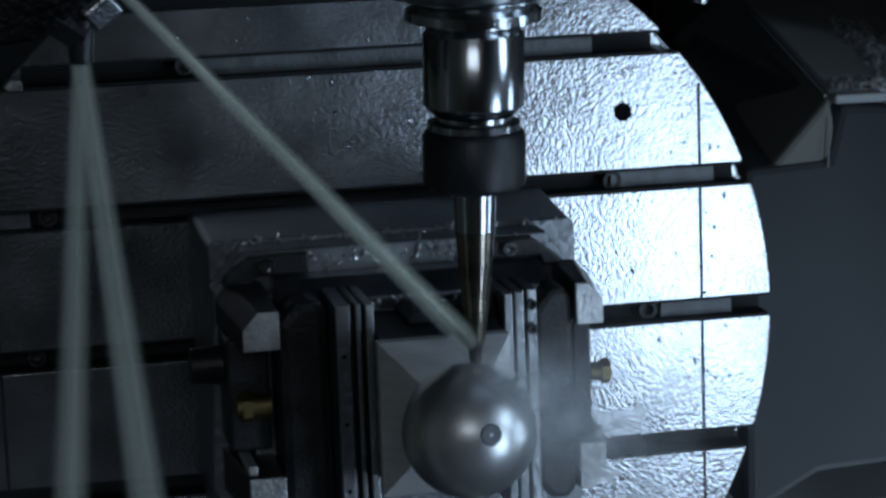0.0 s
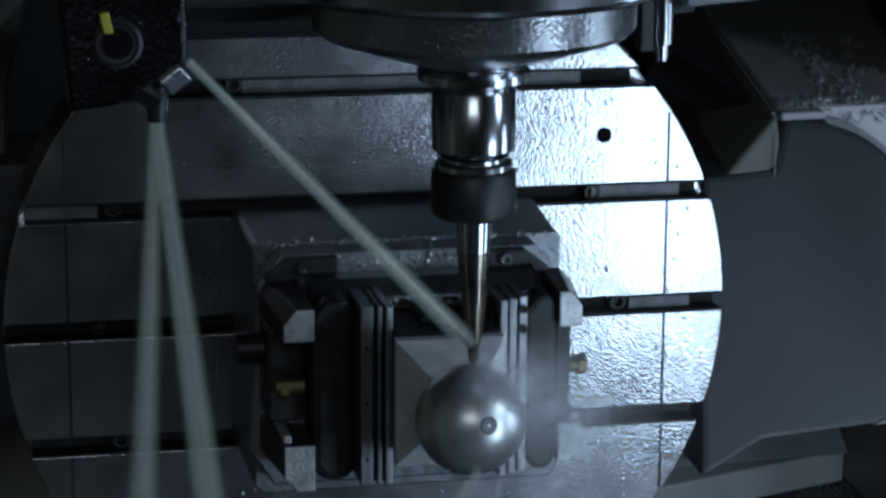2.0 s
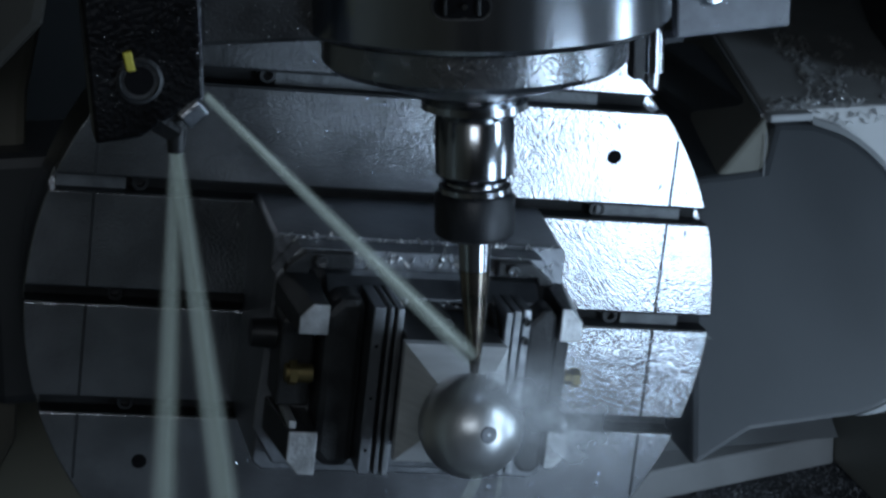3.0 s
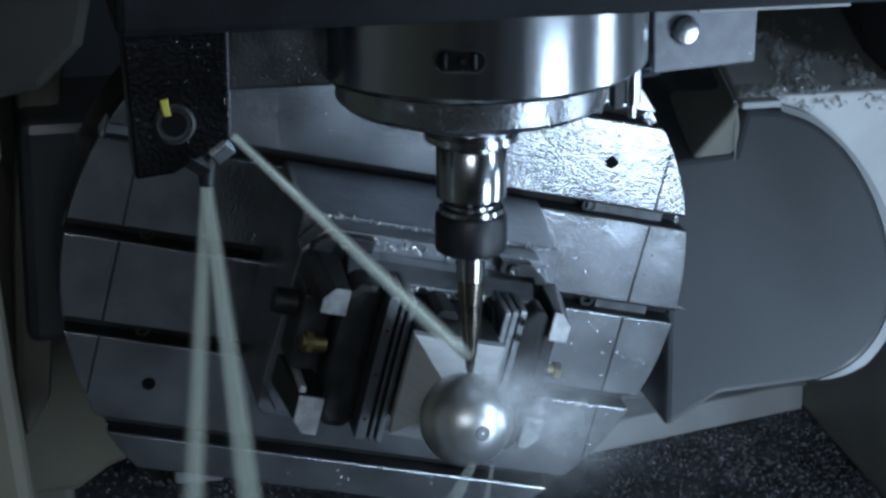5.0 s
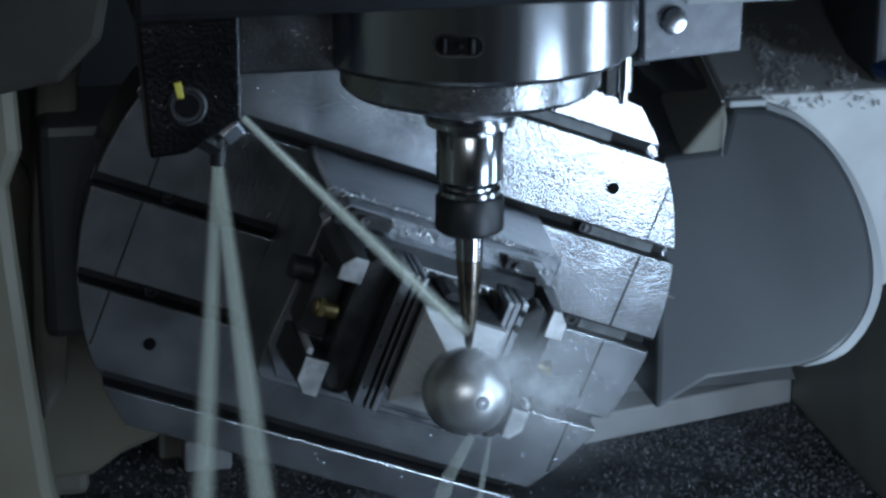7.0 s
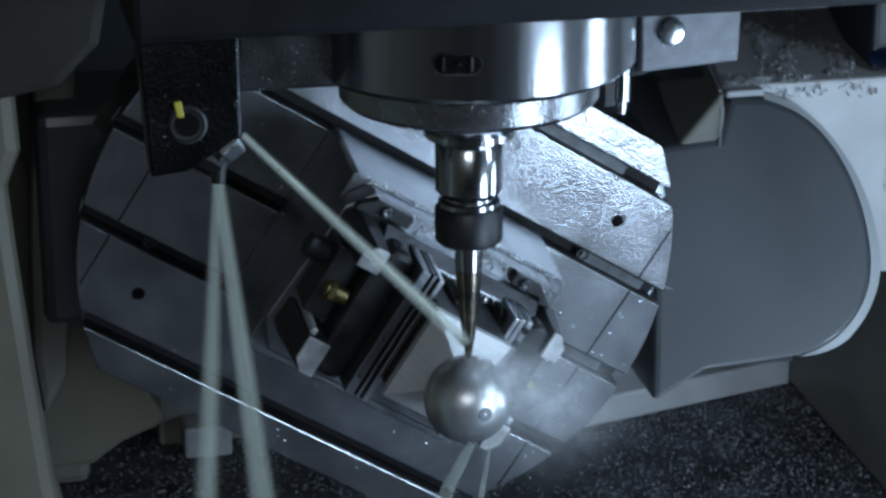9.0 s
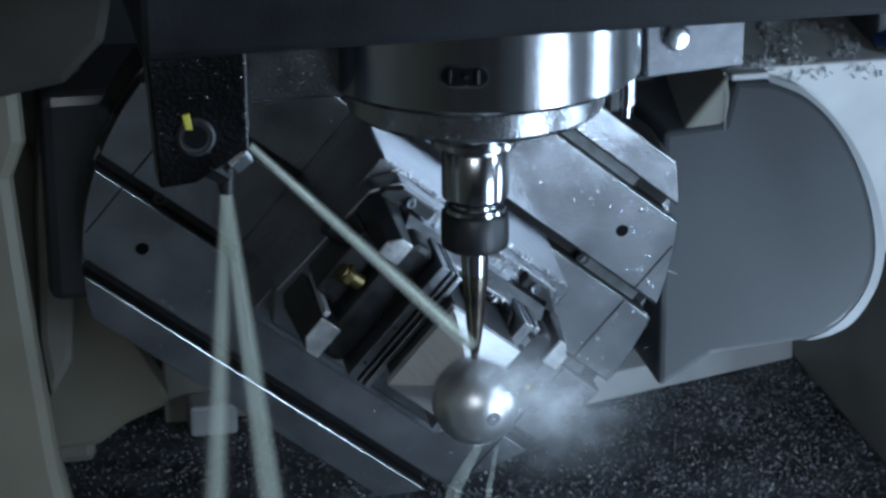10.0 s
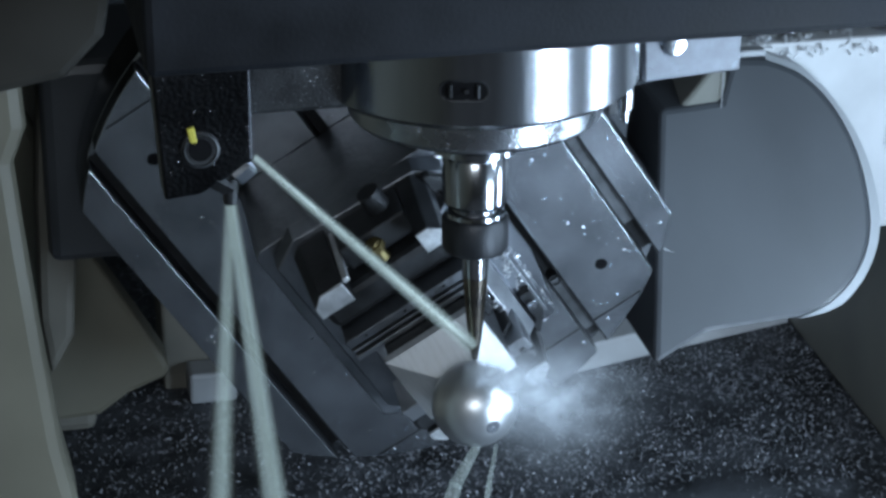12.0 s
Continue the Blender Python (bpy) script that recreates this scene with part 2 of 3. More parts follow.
def lathe(profile, segments=64, m=None):
    """A profile of (radius, height) turned about z."""
    bm = bmesh.new()
    rings = []
    for r, z in profile:
        if r < 1e-6:
            rings.append([bm.verts.new((0, 0, z))])
        else:
            rings.append([bm.verts.new((r * math.cos(2 * math.pi * i / segments), r * math.sin(2 * math.pi * i / segments), z)) for i in range(segments)])
    for a, b in zip(rings, rings[1:]):
        for i in range(segments):
            j = (i + 1) % segments
            if len(a) == 1 and len(b) == 1:
                continue
            if len(a) == 1:
                bm.faces.new((a[0], b[i], b[j]))
            elif len(b) == 1:
                bm.faces.new((a[i], a[j], b[0]))
            else:
                bm.faces.new((a[i], a[j], b[j], b[i]))
    if m:
        bm.transform(m)
    return bm


def tube(a, b, ra, rb, segments=20, rings=8, rough=0.0):
    """A tapered round bar from a to b."""
    a, b = Vector(a), Vector(b)
    q = (b - a).to_track_quat("Z", "Y").to_matrix().to_4x4()
    rnd = random.Random(5)
    prof = [(0, 0)] + [((ra + (rb - ra) * k / rings) * (1 + rough * rnd.uniform(-1, 1)), (b - a).length * k / rings) for k in range(rings + 1)] + [(0, (b - a).length)]
    return lathe(prof, segments, Matrix.Translation(a) @ q)


def thing(name, label, category, group="", kind=""):
    return tagged(new(name), label, category, group, kind)


def socket_screw(radius, height, name="socket_screw", m=None, parent=None, mat=None):
    prof = [(0, 0), (radius, 0), (radius, height * 0.9), (radius * 0.92, height), (radius * 0.58, height), (radius * 0.55, height * 0.35), (0, height * 0.3)]
    return part(name, lathe(prof, 24, m), mat or DARK_STEEL, parent, smooth=True)


def scatter_chips(name, rnd, spots, size, mat, label, count_curl=4):
    """Curled swarf: little bent ribbons lying in drifts."""
    verts, faces = [], []
    for x, y, z, up in spots:
        s = size * rnd.uniform(0.5, 1.5)
        a, e, k = rnd.uniform(0, 6.28), rnd.uniform(-0.9, 0.9), rnd.uniform(1.0, 3.0)
        u = Vector((math.cos(a), math.sin(a), 0))
        side = Vector((-u.y, u.x, 0)) * math.cos(e) + Vector((0, 0, 1)) * math.sin(e)
        base = len(verts)
        w = s * rnd.uniform(0.25, 0.5)
        for i in range(count_curl + 1):
            f = i / count_curl - 0.5
            p = Vector((x, y, z)) + u * (s * f * 1.6) + Vector((0, 0, s * (0.25 + 0.35 * math.cos(k * f * 3))))
            verts += [p - side * w / 2, p + side * w / 2]
        faces += [(base + 2 * i, base + 2 * i + 1, base + 2 * i + 3, base + 2 * i + 2) for i in range(count_curl)]
    me = bpy.data.meshes.new(name)
    me.from_pydata([tuple(v) for v in verts], [], faces)
    me.materials.append(mat)
    return tagged(new(name, me), label, "chips", "", "stuff")


# ================= the machine's inside =================
def build_enclosure():
    tagged(link(boxed(-0.9, 1.296, -2.6, 1.5, -0.40, -0.35), "floor", FLOOR), "dark wet sump floor strewn with metal chips", "floor", kind="structure")
    tagged(link(boxed(0.547, 0.586, 0.30, 1.5, -0.349, -0.105), "wall_east", WALL_PAINT, 0.004), "grey painted side wall of the machine", "wall", kind="structure")
    # mostly unseen extension, its height chosen for the shadow on the floor
    tagged(link(boxed(0.547, 0.586, -0.40, 0.299, -0.349, -0.20), "wall_east_low", WALL_PAINT, 0.004), "drab low wall added to shade the floor's edge", "wall", kind="structure")
    tagged(link(boxed(1.30, 1.36, -2.6, 1.5, -0.46, 1.6), "wall_east_upper", LIGHT_PAINT), "light grey side panel of the machine", "wall", kind="structure")
    tagged(link(boxed(-0.96, -0.904, -2.6, 1.5, -0.46, 1.6), "wall_west", CREAM), "cream painted side wall of the machine", "wall", kind="structure")
    tagged(link(boxed(-0.96, 1.36, 1.504, 1.56, -0.46, 1.6), "wall_north", GREY_PAINT), "grey painted rear wall of the machine", "wall", kind="structure")
    # unseen dark wall and ceiling, added to close the space round the camera
    tagged(link(boxed(-0.96, 1.36, -2.66, -2.604, -0.46, 1.6), "wall_south", DARK_PAINT), "dark wall added behind the camera, out of view", "wall", kind="structure")
    tagged(link(boxed(-0.96, 1.36, -2.66, 1.56, 1.604, 1.66), "ceiling", DARK_PAINT), "dark ceiling added out of view", "ceiling", kind="structure")
    tagged(link(boxed(0.590, 1.296, 0.30, 1.5, -0.145, -0.105), "ledge_east", LIGHT_PAINT), "light grey ledge beside the trunnion housing", "ledge", kind="structure")


def build_housing():
    h = thing("trunnion_housing", "grey painted trunnion housing with a rounded front, swarf on top", "housing")
    # rounded front: flat left flank, big round on the outer side
    curve = [(0.385, 0.086), (0.416, 0.074), (0.442, 0.052), (0.463, 0.025), (0.482, -0.012), (0.494, -0.05), (0.500, -0.088), (0.494, -0.12), (0.477, -0.147), (0.455, -0.163), (0.430, -0.170)]
    for _ in range(2):  # round the corners off
        soft = [curve[0]]
        for a, b in zip(curve, curve[1:]):
            soft += [(0.75 * a[0] + 0.25 * b[0], 0.75 * a[1] + 0.25 * b[1]), (0.25 * a[0] + 0.75 * b[0], 0.25 * a[1] + 0.75 * b[1])]
        curve = soft + [curve[-1]]
    pts = [(0.338, -0.176), (0.287, -0.205), (0.285, 0.046), (0.343, 0.050), (0.352, 0.0885)] + curve
    # where the camera stands near second 7; the drum is fitted to this view
    camera_eye = Vector((-0.36, -1.84, 0.69))

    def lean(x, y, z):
        """Slides the drum's front along sight lines from the camera, to fit its view."""
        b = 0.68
        f = (y - 0.0885 * b - camera_eye.y + b * camera_eye.z) / ((y - camera_eye.y) - b * (z - camera_eye.z))
        return (camera_eye.x + f * (x - camera_eye.x), camera_eye.y + f * (y - camera_eye.y), camera_eye.z + f * (z - camera_eye.z))
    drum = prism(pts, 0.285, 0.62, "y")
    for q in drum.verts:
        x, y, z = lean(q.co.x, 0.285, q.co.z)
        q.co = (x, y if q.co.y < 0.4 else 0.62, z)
    # one casting: front painted darker, top lighter, the way light falls on it
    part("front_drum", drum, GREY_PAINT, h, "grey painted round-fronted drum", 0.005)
    rim = bmesh.new()
    vs = []
    mid = Vector((0.40, -0.05))
    for k, c in enumerate(curve):
        o = Vector(c)
        o = o + (o - mid).normalized() * (0.005 + 0.007 * max(0.0, min(1.0, (0.04 - c[1]) / 0.12))) * min(1.0, (len(curve) - 1 - k) / 9 + 0.05)
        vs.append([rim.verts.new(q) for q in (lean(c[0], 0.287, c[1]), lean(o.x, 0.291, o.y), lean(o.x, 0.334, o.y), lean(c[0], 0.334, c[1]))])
    for a, b in zip(vs, vs[1:]):
        for k in range(4):
            rim.faces.new((a[k], a[(k + 1) % 4], b[(k + 1) % 4], b[k]))
    rim.faces.new(vs[0])
    rim.faces.new(vs[-1])
    # lighter paint stands for the light caught along the drum's edge
    part("lip", rim, LIGHT_PAINT, h, "lip round the drum, pale for its lit edge")
    part("rear_body", prism([(0.348, 0.303), (1.28, 0.303), (1.28, 1.45), (0.562, 1.45), (0.440, 0.795)], -0.10, 0.0955), LIT_PAINT, h, "light grey body with a flat top", 0.004)
    # flank and shoulder painted lighter to make up for light missing there
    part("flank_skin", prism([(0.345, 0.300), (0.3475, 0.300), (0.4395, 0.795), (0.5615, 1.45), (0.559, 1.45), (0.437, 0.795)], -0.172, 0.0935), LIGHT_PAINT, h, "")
    sh = bmesh.new()
    ends = []
    for y, dx in ((0.289, 0.0), (0.795, 0.092)):
        ends.append([sh.verts.new((x + dx, y if dx else 0.289 - 0.68 * (0.0885 - z), z)) for x, z in ((0.346, 0.0932), (0.296, 0.053), (0.2955, -0.05), (0.346, -0.05))])
    for k in range(4):
        sh.faces.new((ends[0][k], ends[0][(k + 1) % 4], ends[1][(k + 1) % 4], ends[1][k]))
    sh.faces.new(ends[0])
    sh.faces.new(ends[1][::-1])
    bmesh.ops.recalc_face_normals(sh, faces=sh.faces)
    part("shoulder", sh, WALL_PAINT, h, "grey sloping shoulder beside the top", 0.004)
    part("rear_block", prism([(0.503, 0.325), (0.513, 0.43), (0.552, 0.60), (0.70, 1.10), (1.27, 1.10), (1.27, 0.325)], 0.0957, 0.30), BLOCK_GREY, h, "dark grey block standing on the flat top", 0.006)
    part("plug", tube((0.518, 0.304, 0.110), (0.510, 0.333, 0.108), 0.009, 0.009, 20, 1), BLUE_PLUG, h, "dark blue plastic plug")
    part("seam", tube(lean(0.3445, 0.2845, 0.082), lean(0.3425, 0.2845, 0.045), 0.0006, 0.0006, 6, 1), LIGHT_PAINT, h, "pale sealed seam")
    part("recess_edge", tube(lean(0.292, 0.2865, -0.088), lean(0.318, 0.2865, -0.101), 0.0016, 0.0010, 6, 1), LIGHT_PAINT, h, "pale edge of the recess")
    part("top_lip", boxed(0.3485, 0.385, 0.287, 0.3025, 0.0888, 0.0955), LIGHT_PAINT, h, "", 0.002)
    # upright plate in light paint, added for the bright lit band here
    part("web", boxed(0.20, 0.33, 0.64, 0.68, -0.316, 0.08), LIGHT_PAINT, h, "light grey plate for the lit band behind the table", 0.006)
    bed = thing("machine_bed", "grey machine bed with a pale front edge", "machine bed")
    # edge plate and slope painted lighter, where the drum keeps the lamps off
    part("edge_plate", prism([(0.22, 0.532), (0.546, 0.625), (0.546, 0.90), (0.22, 0.90)], -0.3495, -0.318), LIT_PAINT, bed, "pale edge plate", 0.003)
    part("ridge", tube((0.385, 0.619, -0.313), (0.462, 0.684, -0.268), 0.003, 0.002, 6, 1), LIGHT_PAINT, bed, "pale ridge")
    part("slope", prism([(0.615, -0.3175), (0.98, -0.08), (0.98, -0.3175)], 0.22, 0.546, "x"), LIGHT_PAINT, bed, "light grey slope behind the table")


def build_left_side():
    c = thing("side_cover", "cream painted wavy side cover", "cover")
    pts = [(-0.90, -0.345), (-0.90, 0.26), (-0.36, 0.26), (-0.325, 0.235), (-0.300, 0.20), (-0.297, 0.13), (-0.309, 0.10), (-0.304, 0.03), (-0.296, -0.06), (-0.286, -0.16), (-0.275, -0.22), (-0.29, -0.27), (-0.33, -0.31), (-0.36, -0.345)]
    part("panel", prism(pts, 0.12, 0.20, "y"), CREAM, c, "", 0.012)
    fold = [(-0.88, -0.348), (-0.88, 0.05), (-0.30, 0.05), (-0.262, -0.04), (-0.242, -0.11), (-0.19, -0.20), (-0.163, -0.25), (-0.168, -0.262), (-0.205, -0.276), (-0.235, -0.297), (-0.29, -0.300), (-0.335, -0.314), (-0.36, -0.348)]
    part("lower_fold", prism(fold, 0.45, 0.50, "y"), CREAM, c, "folded lower lip of the cover", 0.010)
    r = thing("column", "dark brown machine column behind the cover", "column")
    part("front_face", boxed(-0.88, -0.235, 0.52, 1.2, -0.349, 0.5), DARK_PAINT, r, "", 0.01)
    part("cable_duct", prism([(-0.285, -0.18), (-0.262, -0.14), (-0.250, 0.0), (-0.240, 0.14), (-0.215, 0.24), (-0.232, 0.26), (-0.275, 0.16), (-0.288, 0.0), (-0.292, -0.12)], 0.30, 0.34, "y"), DARK_PAINT, r, "curved dark duct", 0.008)
    d = thing("overhead_duct", "black rounded duct hanging beside the head", "duct")
    pts = [(-0.9, 0.60), (-0.9, 0.22), (-0.33, 0.222), (-0.272, 0.232), (-0.242, 0.262), (-0.232, 0.31), (-0.232, 0.60)]
    part("shell", prism(pts, -0.06, 0.20, "y"), DUCT_PAINT, d, "", 0.008)
    part("lower_rim", boxed(-0.88, -0.335, -0.066, -0.0605, 0.223, 0.232), DARK_PAINT, d, "dull lower rim", 0.002)
    part("end_rim", boxed(-0.2318, -0.226, -0.05, 0.19, 0.33, 0.59), DARK_PAINT, d, "", 0.002)
    g = thing("guide_block", "dark steel guide block with a pale foot on the sump floor", "block")
    part("post", boxed(-0.158, -0.05, 0.60, 0.68, -0.3495, -0.16), DARK_PAINT, g, "", 0.004)
    part("foot", boxed(-0.135, -0.085, 0.56, 0.599, -0.3495, -0.315), LIGHT_PAINT, g, "pale foot plate", 0.004)


# ================= rotary table and what it carries =================
RIDERS, HEAD, SWIVEL = [], [], []
R_TABLE, SLOTS, SLOT_W = 0.257, (0.166, 0.083, 0.0, -0.083, -0.166), 0.0135
FLAT = 0.201


def build_table():
    t = thing("rotary_table", "round steel machine table with parallel T-slots, wet with coolant", "machine table")
    ring = []
    for k in range(120):
        a = 2 * math.pi * k / 120
        ring.append((R_TABLE * math.cos(a), max(-FLAT, min(FLAT, R_TABLE * math.sin(a)))))
    ring = [q for k, q in enumerate(ring) if not (abs(q[1]) == FLAT and abs(ring[k - 1][1]) == FLAT and abs(ring[(k + 1) % 120][1]) == FLAT)]
    part("plate", prism(ring, -0.075, -0.0205), TABLE_STEEL, t, "", 0.002)
    edges = [FLAT] + [s for y in SLOTS for s in (y + SLOT_W / 2, y - SLOT_W / 2)] + [-FLAT]
    for k in range(0, len(edges), 2):
        hi, lo = edges[k], edges[k + 1]
        pts = []
        n = 18
        for i in range(n + 1):
            y = lo + (hi - lo) * i / n
            pts.append((math.sqrt(max(R_TABLE ** 2 - y * y, 0)), y))
        out = [p for p in pts if p[0] > 1e-5] + [(-x, y) for x, y in reversed(pts)]
        part("land", prism(out, -0.020, 0.0), TABLE_STEEL, t, "", 0.0008)
    # thin dark liners paint shade onto the slot walls and floors
    for y in SLOTS:
        half = math.sqrt(R_TABLE ** 2 - (abs(y) + SLOT_W / 2) ** 2) - 0.001
        for e in (-1, 1):
            w = y + e * SLOT_W / 2
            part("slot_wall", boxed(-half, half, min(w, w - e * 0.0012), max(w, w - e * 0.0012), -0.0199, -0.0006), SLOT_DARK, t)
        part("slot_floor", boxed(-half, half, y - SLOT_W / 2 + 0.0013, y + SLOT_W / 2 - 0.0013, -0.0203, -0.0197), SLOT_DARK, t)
    for y, x0, x1 in ((0.083, -0.24, -0.19), (0.083, 0.16, 0.225), (0.0, 0.19, 0.235), (0.166, -0.09, 0.15)):
        part("slot_strip", boxed(x0, x1, y - SLOT_W / 2 + 0.0014, y + SLOT_W / 2 - 0.0014, -0.0196, -0.0105), SLOT_FILL, t, "steel strip filling a slot")
    for x, y in ((0.1605, 0.082), (0.1815, 0.0), (-0.0955, 0.167), (-0.1915, 0.0), (-0.18, 0.083), (-0.178, -0.083)):
        socket_screw(0.0062, 0.010, m=Matrix.Translation((x, y, -0.0195)), parent=t)
    # flat black discs paint the darkness inside the bored holes
    for x, y in ((0.1655, 0.125), (-0.1655, -0.125)):
        part("bore", lathe([(0, 0.0006), (0.0046, 0.0006), (0.0056, 0.0), (0, 0.0)], 24, Matrix.Translation((x, y, 0.0002))), HOLE_SHADE, t, "dark bored hole")
    for x in (-0.213, 0.213):
        yy = math.sqrt(R_TABLE ** 2 - x * x) - 0.004
        for k in range(0, len(edges), 2):
            a, b = max(edges[k + 1], -yy), min(edges[k], yy)
            if b - a > 0.01:
                part("scribed_line", boxed(x - 0.0009, x + 0.0009, a, b, -0.001, 0.0005), DARK_STEEL, t)
    RIDERS.append(t)


def build_riser():
    r = thing("riser_block", "dark steel riser block standing on the machine table", "riser block")
    x0, x1, y0, y1, c = -0.100, 0.1065, -0.088, 0.083, 0.006
    pts = [(x0, y0 + c), (x0 + c, y0), (x1 - c, y0), (x1, y0 + c), (x1, y1 - 0.004), (x1 - 0.004, y1), (x0 + 0.003, y1), (x0, y1 - 0.003)]
    bm = prism(pts, 0.0005, 0.107)
    for q in bm.verts:
        if q.co.x > 0.1 and q.co.z < 0.01:
            q.co.x += 0.009
    part("block", bm, RISER_STEEL, r, "", 0.0012)
    RIDERS.append(r)


def build_vise():
    v = thing("machine_vise", "steel five-axis vise with dark jaws, covered in coolant and chips", "vise")
    b = [(-0.106, -0.050), (-0.090, -0.075), (0.080, -0.075), (0.098, -0.055), (0.098, 0.060), (0.084, 0.0805), (-0.084, 0.0805), (-0.100, 0.060)]
    part("base", prism(b, 0.1075, 0.130), RISER_STEEL, v, "", 0.0015)
    part("bridge", prism([(-0.085, -0.05), (0.096, -0.05), (0.096, 0.034), (0.085, 0.0495), (-0.07, 0.0495), (-0.085, 0.036)], 0.1305, 0.152), VISE_STEEL, v, "", 0.0015)
    # bevelled rail along the back, ending in cut corners
    part("rail", prism([(0.050, 0.1305), (0.050, 0.158), (0.0565, 0.160), (0.067, 0.147), (0.067, 0.1305)], -0.069, 0.077, "x"), VISE_STEEL, v, "bright bevelled rail", 0.0008)
    for x in (-0.030, 0.022):
        part("rail_slot", prism([(x - 0.006, 0.0525), (x + 0.006, 0.0525), (x + 0.0075, 0.0535), (x + 0.006, 0.0545), (x - 0.006, 0.0545), (x - 0.0075, 0.0535)], 0.1586, 0.1603), HOLE_SHADE, v, "narrow dark slot")
    for s, lo, hi, a, top, y0, y1, steps in (
            (-1, -0.074, -0.046, -0.046, 0.186, -0.056, 0.063, ((0.0085, 0.204, RISER_STEEL), (0.002, 0.199, DARK_STEEL), (0.0035, 0.204, RISER_STEEL), (0.0015, 0.199, DARK_STEEL), (0.005, 0.206, VISE_STEEL))),
            (1, 0.0645, 0.086, 0.0645, 0.180, -0.058, 0.059, ((0.006, 0.189, VISE_STEEL), (0.0018, 0.184, DARK_STEEL), (0.0055, 0.193, VISE_STEEL), (0.0015, 0.188, DARK_STEEL), (0.0052, 0.197, VISE_STEEL)))):
        jaw = part("jaw", prism([(lo, y0 + 0.010), (lo + 0.008, y0), (hi - 0.004, y0), (hi, y0 + 0.006), (hi, y1 - 0.006), (hi - 0.004, y1), (lo + 0.010, y1), (lo, y1 - 0.012)], 0.1525, top), DARK_STEEL, v, "blackened steel jaw", 0.006)
        for w, high, mat in steps:
            p, q = (a, a + w) if s < 0 else (a - w, a)
            part("jaw_step", boxed(p + 0.0003, q - 0.0003, y0 + 0.003, y1 + (0.002 if s > 0 else 0), 0.1525, high), mat, jaw, "", 0.0008)
            a = q if s < 0 else p
    part("cheek", prism([(-0.038, 0.1525), (0.056, 0.1525), (0.056, 0.176), (0.046, 0.188), (-0.038, 0.188)], 0.0396, 0.0436, "x"), DARK_STEEL, v, "dark cheek plate beside the stock", 0.001)
    # dark block stands in for the stock's lower sides, which lie in shade
    part("shaded_stock", boxed(-0.025, 0.0388, -0.030, 0.0478, 0.1525, 0.2242), DARK_STEEL, v, "dark lower stock, its shaded sides painted in", 0.001)
    part("stop", prism([(-0.006, 0.0482), (0.011, 0.0482), (0.011, 0.051), (0.007, 0.055), (-0.002, 0.055), (-0.006, 0.051)], 0.1525, 0.196), DARK_STEEL, v, "small dark stop behind the stock", 0.001)
    # arms at both ends: splayed lugs with a gap between them
    for s, inn, out, top, spans in ((-1, -0.0745, -0.0935, 0.200, ((0.042, 0.062), (-0.0255, -0.055))), (1, 0.0868, 0.1015, 0.1815, ((0.0385, 0.061), (-0.0265, -0.052)))):
        for ya, yb in spans:
            d = 1 if yb > ya else -1
            bm = prism([(inn, ya), (out, ya), (out, yb - d * 0.009), (out - s * 0.008, yb), (inn, yb)], 0.1305, top)
            for q in bm.verts:
                if q.co.z < 0.14:
                    if abs(q.co.x - inn) > 0.002:
                        q.co.x += s * 0.006
                    if abs(q.co.y - ya) > 0.002:
                        q.co.y += d * 0.003
            # dark body and bright cap put shaded sides and lit top into colour
            lug = part("lug", bm, DARK_STEEL, v, "splayed lug, dark for its shaded sides", 0.001)
            part("lit_lug_cap", prism([(inn, ya), (out, ya), (out, yb - d * 0.009), (out - s * 0.008, yb), (inn, yb)], top + 0.0003, top + 0.003), LIT_LUG, lug, "bright cap for the lug's lit top", 0.0006)
        yt = spans[1][0]
        part("tooth", boxed(min(out, out - s * 0.005), max(out, out - s * 0.005), yt + 0.0004, yt + 0.006, 0.1305, top - 0.002), LIT_LUG, v, "", 0.001)
    part("screw_block", boxed(-0.099, -0.0765, -0.019, 0.0415, 0.1305, 0.170), DARK_STEEL, v, "", 0.002)
    part("screw_block", boxed(0.0866, 0.0975, -0.020, 0.038, 0.1305, 0.172), DARK_STEEL, v, "", 0.002)
    part("knob", tube((-0.116, 0.024, 0.146), (-0.0992, 0.024, 0.146), 0.0095, 0.0105, 20, 2), DARK_STEEL, v, "black round knob", smooth=True)
    for x0, x1, xe, r, z in ((-0.096, -0.078, -0.0925, 0.0078, 0.180), (0.0977, 0.1085, 0.1045, 0.0064, 0.1665)):
        part("spindle_screw", tube((x0, 0.008, z), (x1, 0.008, z), r * 0.8, r * 0.8, 20, 2), BRASS, v, "brass screw end", smooth=True)
        part("screw_collar", tube((xe - 0.001, 0.008, z), (xe + 0.004, 0.008, z), r * 1.1, r * 1.1, 6, 1), BRASS, v)
    for y in (0.040, 0.053):
        socket_screw(0.0028, 0.003, m=Matrix.Translation((0.0610, y, 0.1892)), parent=v)
    for y in (-0.036, 0.0, 0.036):
        part("side_hole", lathe([(0, 0.0004), (0.0009, 0.0004), (0.0011, 0.0), (0, 0.0)], 14, Matrix.Translation((-0.0418, y, 0.2042))), HOLE_SHADE, v, "small dark hole")
    RIDERS.append(v)
    # clamps hooked over the back corners of the vise
    left = [(-0.0487, 0.0685), (-0.0487, 0.0795), (-0.082, 0.0795), (-0.094, 0.070), (-0.096, 0.064), (-0.080, 0.064), (-0.078, 0.0685)]
    right = [(0.050, 0.0685), (0.050, 0.0795), (0.074, 0.0795), (0.090, 0.067), (0.090, 0.0635), (0.080, 0.0635), (0.078, 0.0685)]
